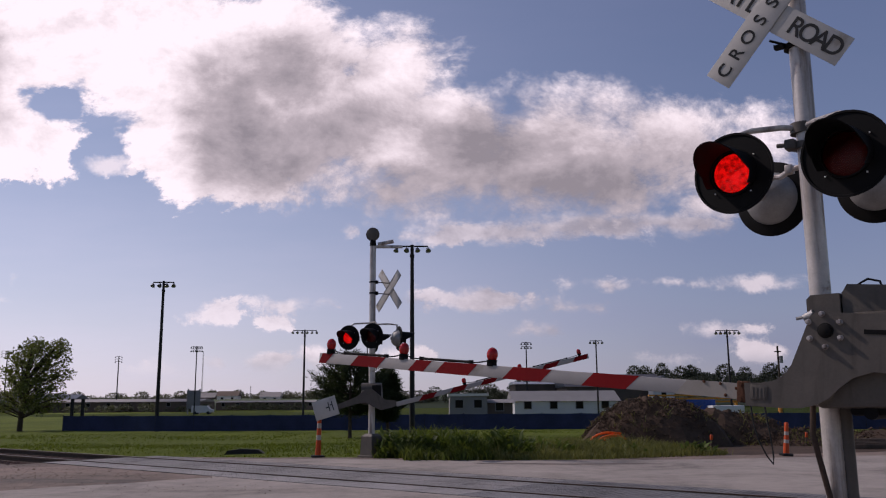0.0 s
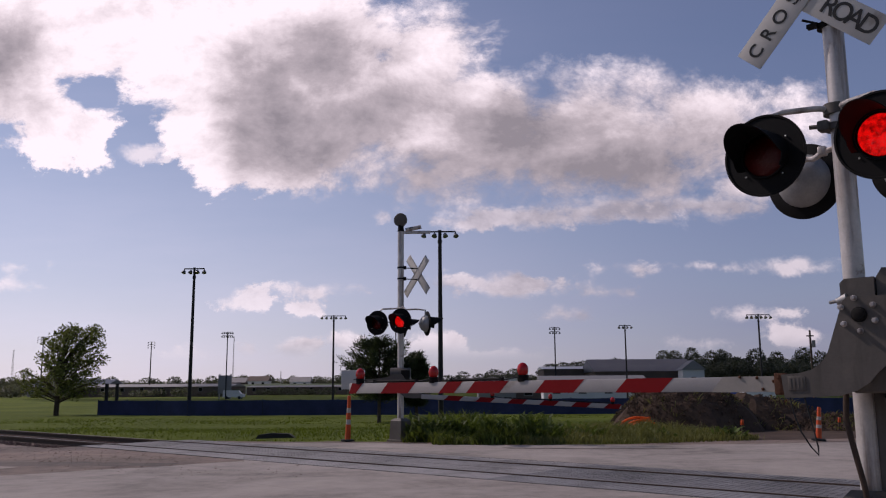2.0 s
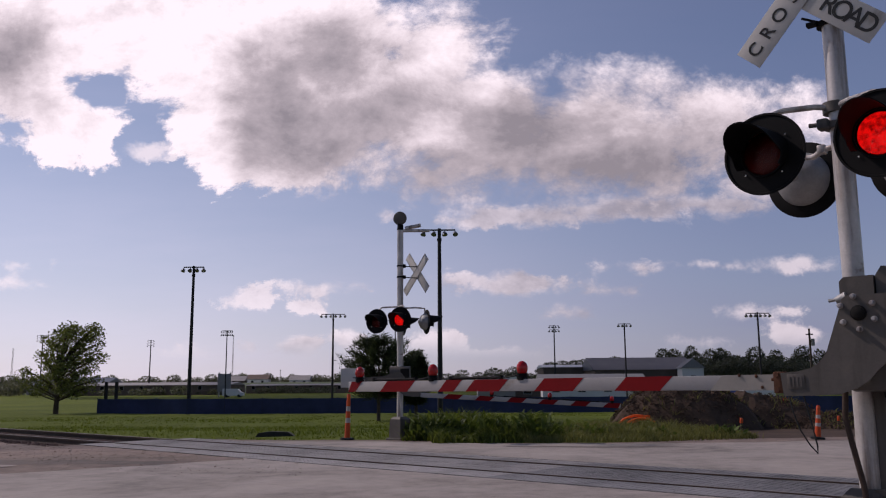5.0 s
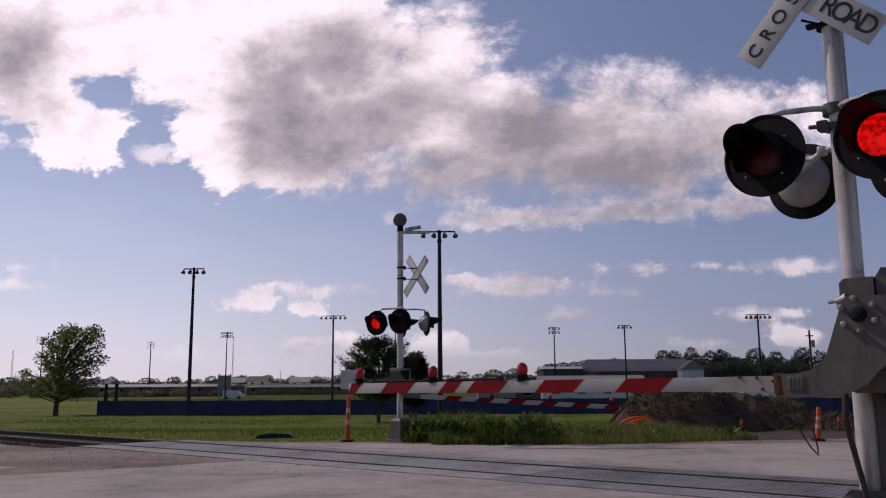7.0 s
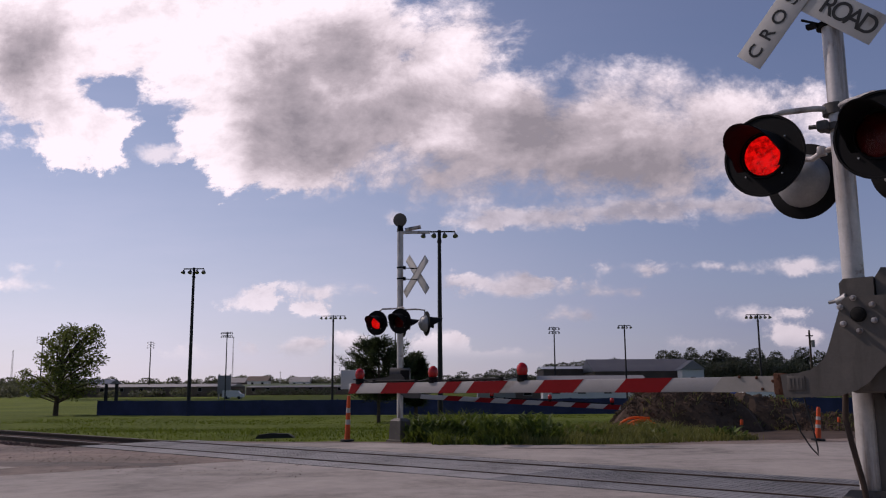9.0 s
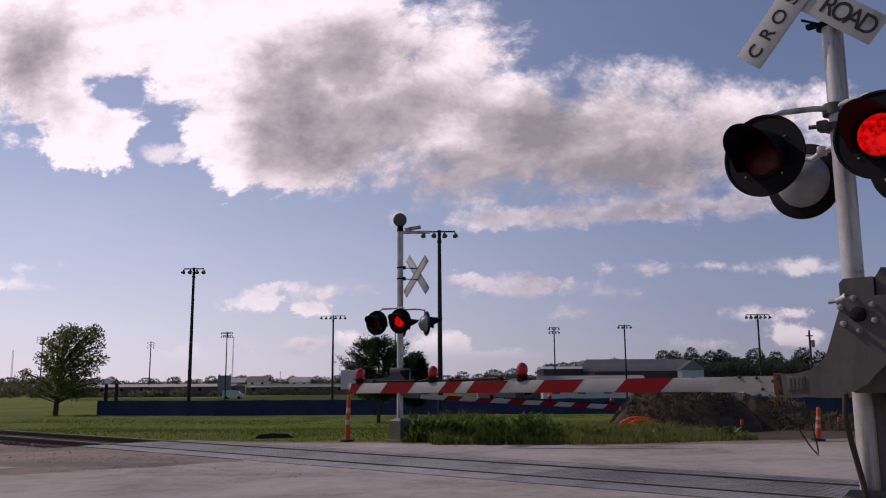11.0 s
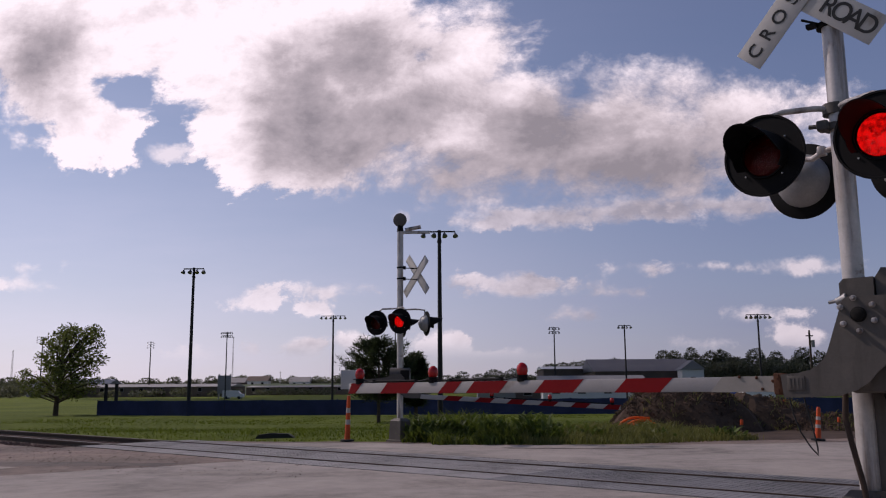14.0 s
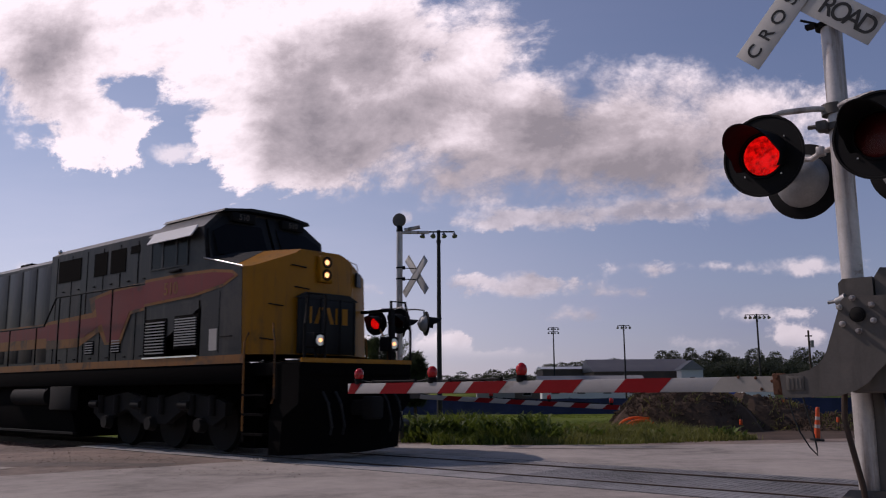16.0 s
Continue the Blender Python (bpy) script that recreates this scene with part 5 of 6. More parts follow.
    co.box(0.9, -0.16, 0.78, 1.35, 0.16, 1.05, 0.03)
    co.box(1.25, -0.20, 0.70, 1.55, 0.10, 1.12, 0.05)
    part("coupler", co, "loco_steel", loco, "steel coupler")
    for y in (-0.9, -0.6, 0.6, 0.9):
        hs = Mesh()
        hs.path([(1.0, y, 1.2), (1.15, y, 1.0), (1.2, y + .05, 0.6), (1.1, y + .1, 0.45)], 0.025, 8)
        part("air_hose", hs, "rubber", loco)
    panel = Mesh()
    panel.box(0.02, -0.74, 1.92, 0.10, 0.74, 2.98, 0.03)
    panel.loft([[(0.02, -0.80, 2.98), (0.02, -0.55, 3.10), (0.02, 0.55, 3.10), (0.02, 0.80, 2.98)], [(0.10, -0.80, 2.98), (0.10, -0.55, 3.10), (0.10, 0.55, 3.10), (0.10, 0.80, 2.98)]])
    pan = part("nose_panel", panel, "loco_dark", loco, "dark emblem panel with yellow bars on the nose")
    for i, (y, w, lean) in enumerate(((-0.46, 0.05, 0), (-0.20, 0.09, 0.12), (-0.03, 0.09, -0.12), (0.20, 0.05, 0), (0.42, 0.14, 0))):
        b = Mesh()
        b.loft([[(x, y - w / 2 - lean, 2.50), (x, y + w / 2 - lean, 2.50), (x, y + w / 2, 2.82), (x, y - w / 2, 2.82)] for x in (0.102, 0.112)])
        part("emblem_bar", b, "loco_yellow", pan)
    for y in (-0.62, -0.25, 0.25, 0.62):
        f = Mesh()
        f.tube((0.16, y, 1.9), (0.16, y, 3.0), 0.017, None, 8)
        part("gate_bar", f, "black", loco)
    cp = Mesh()
    cp.box(0.52, 1.22, 1.74, 0.62, 1.34, 2.86, 0.02)
    cp.box(-0.30, 1.24, 2.80, 0.52, 1.32, 2.86)
    part("corner_post", cp, "black", loco, "black corner post and rail")
    head = Mesh()
    head.box(-0.10, -0.17, 3.33, 0.03, 0.17, 3.86, 0.03)
    part("headlight_case", head, "loco_yellow", loco)
    for z in (3.73, 3.48):
        ringm = Mesh().at(pose(0.03, 0.0, z) @ Matrix.Rotation(math.pi / 2, 4, "Y"))
        ringm.lathe([(0.115, 0), (0.115, 0.02), (0.09, 0.025), (0.09, 0.0)], 24)
        hl = part("headlight", ringm, "black", loco, "lit twin headlight")
        g = Mesh().at(pose(0.035, 0.0, z) @ Matrix.Rotation(math.pi / 2, 4, "Y"))
        g.lathe([(0.055, 0), (0.05, 0.01), (0, 0.012)], 20)
        part("lit_bulb", g, "headlight", hl)
        g = Mesh().at(pose(0.032, 0.0, z) @ Matrix.Rotation(math.pi / 2, 4, "Y"))
        g.lathe([(0.09, 0), (0.09, 0.004), (0, 0.004)], 20)
        part("reflector", g, "loco_orange", hl)
    for y in (-0.95, 0.95):
        c = Mesh()
        c.box(0.70, y - 0.15, 1.98, 0.96, y + 0.15, 2.26, 0.03)
        c.tube((0.84, y, 1.74), (0.84, y, 2.0), 0.03, None, 8)
        dl = part("ditch_light", c, "black", loco, "lit ditch light")
        g = Mesh().at(pose(0.965, y, 2.12) @ Matrix.Rotation(math.pi / 2, 4, "Y"))
        g.lathe([(0.10, 0), (0.10, 0.004), (0, 0.006)], 20)
        part("reflector", g, "silver", dl)
        g = Mesh().at(pose(0.972, y, 2.12) @ Matrix.Rotation(math.pi / 2, 4, "Y"))
        g.lathe([(0.04, 0), (0.035, 0.01), (0, 0.012)], 20)
        part("lit_bulb", g, "headlight", dl)
    door = Mesh()
    door.loft([[(-0.41, 1.36, 1.96), (-0.06, 0.78, 1.96), (-0.14, 0.78, 3.72), (-0.44, 1.36, 3.55)], [(-0.39, 1.37, 1.96), (-0.04, 0.79, 1.96), (-0.12, 0.79, 3.72), (-0.42, 1.37, 3.55)]])
    dr = part("nose_door", door, "loco_yellow", loco, "yellow nose door with a small window")
    dw = Mesh()
    dw.loft([[(-0.27, 1.17, 3.34), (-0.155, 0.95, 3.34), (-0.165, 0.95, 3.64), (-0.285, 1.17, 3.62)], [(-0.24, 1.19, 3.34), (-0.125, 0.97, 3.34), (-0.135, 0.97, 3.64), (-0.255, 1.19, 3.62)]])
    part("door_window", dw, "pane", dr)
    for y, z in ((-1.05, 2.85), (-0.55, 3.2), (-0.62, 3.62), (-1.2, 2.2)):
        h = Mesh()
        x = -0.02 - max(0, abs(y) - 0.72) * 0.5 - (z - 1.9) * 0.05
        h.path([(x, y - 0.16, z), (x + 0.07, y - 0.15, z - .01), (x + 0.07, y + 0.15, z - .03), (x, y + 0.16, z - .02)], 0.014, 6)
        part("grab_iron", h, "loco_steel", loco)
    # running gear
    tank = Mesh()
    tank.loft([[(x, -1.35, 1.4), (x, -1.42, 0.75), (x, -1.25, 0.17), (x, 1.25, 0.17), (x, 1.42, 0.75), (x, 1.35, 1.4)] for x in (-14.2, -7.4)])
    part("fuel_tank", tank, "loco_black", loco, "black fuel tank")
    for o in (-1, 1):
        r = Mesh()
        r.tube((-10.4, o * 1.40, 1.12), (-8.5, o * 1.40, 1.12), 0.22, None, 20)
        part("air_reservoir", r, "loco_steel", loco, "dusty grey air reservoir")
        b = Mesh()
        b.box(-8.3, o * 1.46 - .1, 0.80, -7.2, o * 1.46 + .1, 1.36, 0.03)
        part("battery_box", b, "loco_steel", loco)
        t = Mesh()
        t.box(-14.1, o * 1.40 - 0.05, 0.24, -7.2, o * 1.40 + 0.05, 0.29)
        part("tank_skirt", t, "loco_steel", loco)
    wheels = []
    for cx in (-4.0, -17.4):
        fr = Mesh()
        for o in (-1, 1):
            fr.loft([[(x, o * 1.12, z0), (x, o * 1.28, z0), (x, o * 1.28, z1), (x, o * 1.12, z1)] for x, z0, z1 in ((cx - 2.6, 0.75, 1.0), (cx - 2.2, 0.55, 1.1), (cx - 1.1, 0.85, 1.22), (cx - 0.5, 0.55, 1.1), (cx + 0.5, 0.55, 1.1), (cx + 1.1, 0.85, 1.22), (cx + 2.2, 0.55, 1.1), (cx + 2.6, 0.75, 1.0))])
        block = Mesh()
        block.box(cx - 2.7, -0.62, 0.10, cx + 2.7, 0.62, 1.44, 0.05)
        part("traction_gear", block, "loco_black", loco, "black axle-hung motors and bolster")
        truck = part("truck_frame", fr, "loco_steel", loco, "dusty cast steel truck frame")
        for dx in (-1.85, 0.0, 1.85):
            for o in (-1, 1):
                j = Mesh()
                j.tube((cx + dx, o * 1.26, 0.56), (cx + dx, o * 1.42, 0.56), 0.16, 0.13, 16)
                j.tube((cx + dx - 0.35, o * 1.30, 0.75), (cx + dx - 0.35, o * 1.30, 1.15), 0.08, None, 12)
                j.tube((cx + dx + 0.35, o * 1.30, 0.75), (cx + dx + 0.35, o * 1.30, 1.15), 0.08, None, 12)
                j.tube((cx + dx - 0.7, o * 1.36, 0.95), (cx + dx - 0.35, o * 1.36, 0.95), 0.09, None, 12)
                part("journal_box", j, "loco_steel", truck)
            ax = Mesh().at(Matrix.Rotation(math.pi / 2, 4, "X"))
            ax.lathe([(0.0, -0.80), (0.10, -0.80), (0.12, -0.78), (0.42, -0.78), (0.52, -0.80), (0.53, -0.70), (0.56, -0.685), (0.56, -0.66), (0.50, -0.66), (0.40, -0.70), (0.10, -0.68), (0.09, 0.68), (0.40, 0.70), (0.50, 0.66), (0.56, 0.66), (0.56, 0.685), (0.53, 0.70), (0.52, 0.80), (0.42, 0.78), (0.12, 0.78), (0.10, 0.80), (0.0, 0.80)], 36)
            w = part("wheelset", ax, "loco_steel", loco, "steel wheels on an axle", pose(cx + dx, 0, 0.563))
            wheels.append((w, cx + dx))
    return loco, wheels


LOCO, WHEELS = make_loco()


# ---- the field and the distance ----
def light_pole(x, y, base, height, lamps, width, label, rows=1, thick=0.14, group="floodlight poles"):
    p = empty("floodlight_pole", pose(x, y, base), label, "light pole", group)
    m = Mesh()
    m.tube((0, 0, -0.3), (0, 0, height), thick, thick * 0.62, 12)
    m.tube((0, 0, height - 0.9), (0, 0, height - 0.7), thick * 0.85, None, 12)
    part("pole", m, "blackpole", p, "dark tapering pole")
    for r in range(rows):
        z = height - 0.15 - r * 0.75
        b = Mesh()
        b.box(-width / 2, -0.05, z, width / 2, 0.05, z + 0.09)
        part("crossarm", b, "blackpole", p)
        for i in range(lamps):
            lx = -width / 2 + width * i / (lamps - 1)
            f = Mesh().at(pose(lx, -0.1, z - 0.22, -35 if i % 2 else -25, 12 if lx < 0 else -12, 0))
            f.lathe([(0.05, 0.15), (0.11, 0.11), (0.18, -0.09), (0.19, -0.12), (0.15, -0.11), (0.0, -0.09)], 14)
            lamp = part("floodlight", f, "floodlight", p)
            g = Mesh().at(pose(lx, -0.1, z - 0.22, -35 if i % 2 else -25, 12 if lx < 0 else -12, 0))
            g.lathe([(0.17, -0.122), (0.17, -0.128), (0.0, -0.13)], 14)
            part("glass", g, "lensclear", lamp)
            st = Mesh()
            st.tube((lx, 0, z + 0.02), (lx, -0.1, z - 0.12), 0.03, None, 6)
            part("stem", st, "blackpole", lamp)


def make_fence():
    fence = empty("field_fence", Matrix.Identity(4), "low field fence covered with dark blue windscreen fabric", "fence")
    pts = [(-30.0, 74.5), (-21, 70.4), (13.1, 68.0), (30.0, 63.0), (62.0, 54.0)]
    count = 0
    for i, ((ax, ay), (bx, by)) in enumerate(zip(pts, pts[1:])):
        length = math.hypot(bx - ax, by - ay)
        k = max(1, round(length / 3.0))
        for j in range(k):
            p0 = (ax + (bx - ax) * j / k, ay + (by - ay) * j / k)
            p1 = (ax + (bx - ax) * (j + 1) / k, ay + (by - ay) * (j + 1) / k)
            z0, z1 = ground_z(*p0), ground_z(*p1)
            m = Mesh()
            n, rows = 6, []
            for q in range(n + 1):
                t = q / n
                x, y, z = p0[0] + (p1[0] - p0[0]) * t, p0[1] + (p1[1] - p0[1]) * t, z0 + (z1 - z0) * t
                bow = 0.05 * math.sin(math.pi * t) + 0.02 * math.sin(9 * t + count)
                rows.append([(x, y - bow, z + 0.02), (x, y - bow * 0.5, z + 1.25 - 0.03 * math.sin(math.pi * t)), (x, y - bow * 0.5 + 0.02, z + 1.25 - 0.03 * math.sin(math.pi * t)), (x, y - bow + 0.02, z + 0.02)])
            m.loft(rows)
            part("windscreen_panel", m, "maroonfence" if 17 < p0[0] < 26 and count % 2 else "bluefence", fence)
            c = Mesh()
            c.tube((p0[0], p0[1] + 0.04, z0 - 0.2), (p0[0], p0[1] + 0.04, z0 + 1.32), 0.035, None, 8)
            part("fence_post", c, "blackpole", fence)
            count += 1


def leaf_cloud(rng, blobs, n, size, hollow=0.45):
    """Small leaf faces scattered through blobs (x, y, z, rx, ry, rz)."""
    verts, faces = [], []
    total = sum(b[3] * b[5] for b in blobs)
    for b in blobs:
        for i in range(int(n * b[3] * b[5] / total)):
            d = Vector((rng.gauss(0, 1), rng.gauss(0, 1), rng.gauss(0, 1))).normalized()
            r = rng.uniform(hollow, 1.0) ** 0.6
            c = Vector((b[0] + d.x * b[3] * r, b[1] + d.y * b[4] * r, b[2] + d.z * b[5] * r))
            u = Vector((rng.gauss(0, 1), rng.gauss(0, 1), rng.gauss(0, 0.7))).normalized()
            v = u.cross(Vector((rng.gauss(0, 1), rng.gauss(0, 1), rng.gauss(0, 1)))).normalized()
            s = size * rng.uniform(0.6, 1.4)
            k = len(verts)
            verts += [c - u * s, c + v * s * 0.45, c + u * s, c - v * s * 0.45]
            faces.append((k, k + 1, k + 2, k + 3))
    return verts, faces


def make_tree(name, x, y, height, width, trunk, blobs_n, leaves, leaf, seed, label, lean=0.0, crown_low=0.35, material="leaf"):
    rng = random.Random(seed)
    z0 = ground_z(x, y)
    tree = empty(name, pose(x, y, z0), label, "tree")
    wood = Mesh()
    fork = height * 0.22
    wood.path([(0, 0, -0.2), (0.03, 0, fork * 0.5), (0.08, 0.02, fork), (0.1 + lean * 0.3, 0, height * 0.55), (0.1 + lean * 0.6, 0, height * 0.85)], trunk, 10)
    for v in wood.b.verts:
        k = 1.0 - 0.75 * max(0.0, v.co.z) / (height * 0.85)
        axis = 0.1 * min(1, v.co.z / height * 2)
        v.co.x = axis + (v.co.x - axis) * k
        v.co.y *= k
    blobs = []
    for i in range(blobs_n):
        a = 2 * math.pi * i * 0.618 + rng.uniform(-0.3, 0.3)
        t = (i + 0.5) / blobs_n
        z = height * (crown_low + (0.93 - crown_low) * t)
        reach = width * 0.5 * math.sin(math.pi * (0.22 + 0.66 * t)) ** 0.7 * rng.uniform(0.45, 1.12)
        bx, by = math.cos(a) * reach * 0.75 + lean * t, math.sin(a) * reach * 0.75
        r = width * rng.uniform(0.055, 0.125)
        blobs.append((bx, by, z, r * 1.15, r * 1.15, r * 0.8))
        wood.path([(0.06, 0, z * 0.55 + 0.1), (bx * 0.5, by * 0.5, z * 0.82), (bx, by, z)], trunk * 0.22, 6)
    part("trunk", wood, "bark", tree, "dark branching trunk")
    verts, faces = leaf_cloud(rng, blobs, leaves, leaf, 0.15)
    crown = raw("crown", verts, faces, material, "loose crown of small leaves", parent=tree)
    return tree


def make_pine(x, y, height, width, low, seed, label):
    """A pine: upswept limbs in whorls, each with tufts of needles that thicken outwards."""
    rng = random.Random(seed)
    tree = empty("pine_tree", pose(x, y, ground_z(x, y)), label, "tree")
    wood = Mesh()
    wood.tube((0, 0, -0.2), (0, 0, height * 0.93), 0.13, 0.03, 10)
    tufts = []
    rows = 9
    for r in range(rows):
        t = r / (rows - 1)
        z = low + (height * 0.90 - low) * t
        for i in range(9 - r // 2):
            a = rng.uniform(0, 6.283)
            reach = width * 0.5 * (math.sin(math.pi * (0.30 + 0.62 * t)) ** 0.8) * rng.uniform(0.62, 1.12)
            rise = reach * rng.uniform(0.10, 0.45) + 0.15 * t
            tip = (math.cos(a) * reach, math.sin(a) * reach, z + rise)
            wood.path([(0, 0, z), (tip[0] * 0.5, tip[1] * 0.5, z + rise * 0.3), tip], 0.022, 5)
            for q in range(7):
                f = 0.30 + 0.70 * q / 6
                c = Vector((tip[0] * f, tip[1] * f, z + rise * f ** 1.6))
                size = 0.20 + 0.16 * (1 - abs(f - 0.7))
                for n in range(38):
                    tufts.append((c, Vector((math.cos(a), math.sin(a), 0.8)), size))
    for n in range(60):
        tufts.append((Vector((0, 0, height * rng.uniform(0.82, 0.97))), Vector((0, 0, 1)), 0.2))
    part("trunk", wood, "bark", tree, "dark trunk with upswept limbs")
    verts, faces = [], []
    for c, out, size in tufts:
        c = c + Vector((rng.gauss(0, 0.12), rng.gauss(0, 0.12), rng.gauss(0, 0.15)))
        d = (out * 0.7 + Vector((rng.gauss(0, 0.6), rng.gauss(0, 0.6), rng.gauss(0, 0.5)))).normalized()
        side = d.cross(Vector((rng.gauss(0, 1), rng.gauss(0, 1), rng.gauss(0, 1)))).normalized() * 0.026
        k = len(verts)
        verts += [c - side, c + side, c + d * size * rng.uniform(0.6, 1.2)]
        faces.append((k, k + 1, k + 2))
    raw("crown", verts, faces, "needle", "dark needled crown with gaps", parent=tree)


def woods(name, rows, material, label, seed, leaf=0.7, per=260):
    """Far rows of tree tops, one piece of stuff. rows: x0, x1, y, base, top, spacing."""
    rng = random.Random(seed)
    blobs = []
    for x0, x1, y, base, top, step in rows:
        x = x0
        while x < x1:
            h = (top - base) * rng.uniform(0.62, 1.08)
            w = step * rng.uniform(0.5, 0.85)
            yy = y + rng.uniform(-8, 8)
            blobs.append((x, yy, base + h * 0.68, w, w, h * 0.34))
            blobs.append((x + rng.uniform(-w, w) * 0.6, yy, base + h * 0.36, w * 1.15, w, h * 0.42))
            x += step * rng.uniform(0.6, 1.2)
    verts, faces = leaf_cloud(rng, blobs, per * len(blobs), leaf, 0.5)
    raw(name, verts, faces, material, label, "woods", "stuff")


def building(name, x, y, w, d, h, base, wall, roof_mat, roof_h, label, windows=0, door=False, turn=0.0, ridge="x"):
    b = empty(name, pose(x, y, base, 0, 0, turn), label, "building", "buildings beyond the field")
    m = Mesh()
    m.box(-w / 2, -d / 2, -2.0, w / 2, d / 2, h)
    part("wall", m, wall, b)
    r = Mesh()
    e = 0.4
    if roof_h > 0.05 and ridge == "x":
        r.loft([[(-w / 2 - e, -d / 2 - e, h + 0.01), (-w / 2 - e, 0, h + roof_h), (-w / 2 - e, d / 2 + e, h + 0.01)], [(w / 2 + e, -d / 2 - e, h + 0.01), (w / 2 + e, 0, h + roof_h), (w / 2 + e, d / 2 + e, h + 0.01)]])
    elif roof_h > 0.05:
        r.loft([[(-w / 2 - e, -d / 2 - e, h + 0.01), (0, -d / 2 - e, h + roof_h), (w / 2 + e, -d / 2 - e, h + 0.01)], [(-w / 2 - e, d / 2 + e, h + 0.01), (0, d / 2 + e, h + roof_h), (w / 2 + e, d / 2 + e, h + 0.01)]])
    else:
        r.box(-w / 2 - 0.2, -d / 2 - 0.2, h + 0.01, w / 2 + 0.2, d / 2 + 0.2, h + 0.35)
    part("roof", r, roof_mat, b)
    for i in range(windows):
        wx = -w / 2 + w * (i + 0.5) / windows
        f = Mesh()
        f.box(wx - 0.6, -d / 2 - 0.06, h * 0.45, wx + 0.6, -d / 2 - 0.012, h * 0.45 + 1.2)
        fr = part("window", f, "wall_grey", b)
        g = Mesh()
        g.box(wx - 0.5, -d / 2 - 0.075, h * 0.45 + 0.1, wx + 0.5, -d / 2 - 0.062, h * 0.45 + 1.1)
        part("pane", g, "pane", fr)
    if door:
        f = Mesh()
        f.box(-1.2, -d / 2 - 0.08, 0, 1.2, -d / 2 - 0.012, 3.0)
        part("door", f, "wall_brown", b)
    return b


def make_distance():
    g = ground_z
    light_pole(-21.05, 70.9, g(-21, 70), 12.3, 4, 1.7, "tall black floodlight pole by the blue fence", 1, 0.17)
    light_pole(-0.25, 58.0, g(0, 58), 12.95, 4, 2.2, "tall black floodlight pole beside the dark tree", 1, 0.19)
    light_pole(-14.95, 115, g(-15, 115), 12.0, 6, 3.2, "black floodlight pole across the field", 1, 0.17)
    light_pole(-48.4, 190, g(-48, 190), 14.9, 6, 2.4, "distant floodlight pole with two rows of lamps", 2, 0.16)
    light_pole(20.8, 160, g(20, 160), 13.4, 4, 1.8, "distant floodlight pole with two rows of lamps", 2, 0.16)
    light_pole(25.55, 120, g(25, 120), 10.8, 4, 1.7, "black floodlight pole across the field", 1, 0.14)
    light_pole(35.2, 95, g(35, 95), 10.1, 6, 2.6, "black floodlight pole with a row of lamps", 1, 0.14)
    light_pole(-5.0, 88, g(-5, 88), 9.0, 4, 1.8, "slim floodlight pole behind the signal", 1, 0.08)
    light_pole(-89.4, 260, g(0, 260), 16.6, 3, 1.9, "pale stadium light pole far off", 3, 0.22)
    light_pole(-122.5, 260, g(0, 260), 18.4, 4, 3.4, "pale stadium light pole far off", 3, 0.22)
    for x, h in ((-29.5, 2.66), (-28.6, 2.66)):
        m = Mesh()
        m.tube((0, 0, -0.2), (0, 0, h), 0.16, 0.15, 12)
        m.lathe([(0.16, h), (0.15, h + 0.03), (0, h + 0.04)], 12)
        thing("timber_post", m, "blackpole", "short dark post at the end of the fence", "post", pose(x, 75, g(x, 75)), "posts by the fence")
    make_fence()
    # trees
    make_tree("willow_tree", -33.9, 75.2, 8.1, 7.8, 0.24, 64, 9500, 0.125, 3, "loose green deciduous tree blown by the wind on the lawn", 1.5, 0.20)
    make_pine(-4.1, 54.0, 5.2, 4.9, 1.5, 8, "dark pine tree with upswept limbs on the lawn")
    make_pine(-1.8, 55.5, 4.3, 2.0, 1.2, 9, "slim dark pine tree on the lawn")
    # wooded hills
    hills = Mesh()
    n = 60
    sec = []
    for i in range(n + 1):
        x = -420 + 840 * i / n
        top = 5.0 + 4.5 * smooth(-20, 120, x) + 1.0 * noise.noise(Vector((x * 0.02, 0, 0)))
        sec.append([(x, 330, -1.5), (x, 380, top * 0.7), (x, 470, top), (x, 700, -1.5)])
    hills.loft(sec)
    thing("hill", hills, "hill", "low wooded hills along the horizon", "hill", None, "", "structure")
    woods("far_woods", [(35, 190, 300, 3.5, 9.6, 4.0), (40, 190, 320, 4, 11.5, 4.5), (84, 190, 330, 5, 15.5, 4.5), (60, 150, 285, 3.0, 9.6, 4.0), (-10, 60, 360, 1.5, 9, 6.0), (-70, -38, 400, 0.5, 8.5, 5.5), (-38, 0, 420, 0.5, 7, 6), (-330, -70, 420, 0.2, 8.0, 6), (-190, -120, 300, 0.0, 6.0, 5), (-120, -20, 440, 0.5, 8.0, 6), (190, 330, 330, 3, 13, 7), (-108, -62, 250, -0.4, 1.8, 4), (-60, -36, 285, -0.4, 2.0, 4), (-200, -108, 255, -0.4, 3.2, 5)], "woods", "dark green woods on the far hills, leaf colour greyed for haze", 21, 0.42, 420)
    # buildings
    building("school_hall", 48.0, 214, 24, 20, 5.0, 0.0, "wall_brown", "bluelens", 3.2, "brown hall with a broad blue-grey metal roof")
    building("gabled_hall", 57.6, 200, 5.0, 4, 5.2, 0.0, "wall_white", "wall_grey", 2.2, "pale grey gabled wing of the hall", 1, False, 0, "y")
    building("flat_hall", 35, 226, 19, 14, 6.0, 0.0, "wall_brown", "wall_white", 0.8, "brown flat hall with a pale roof edge")
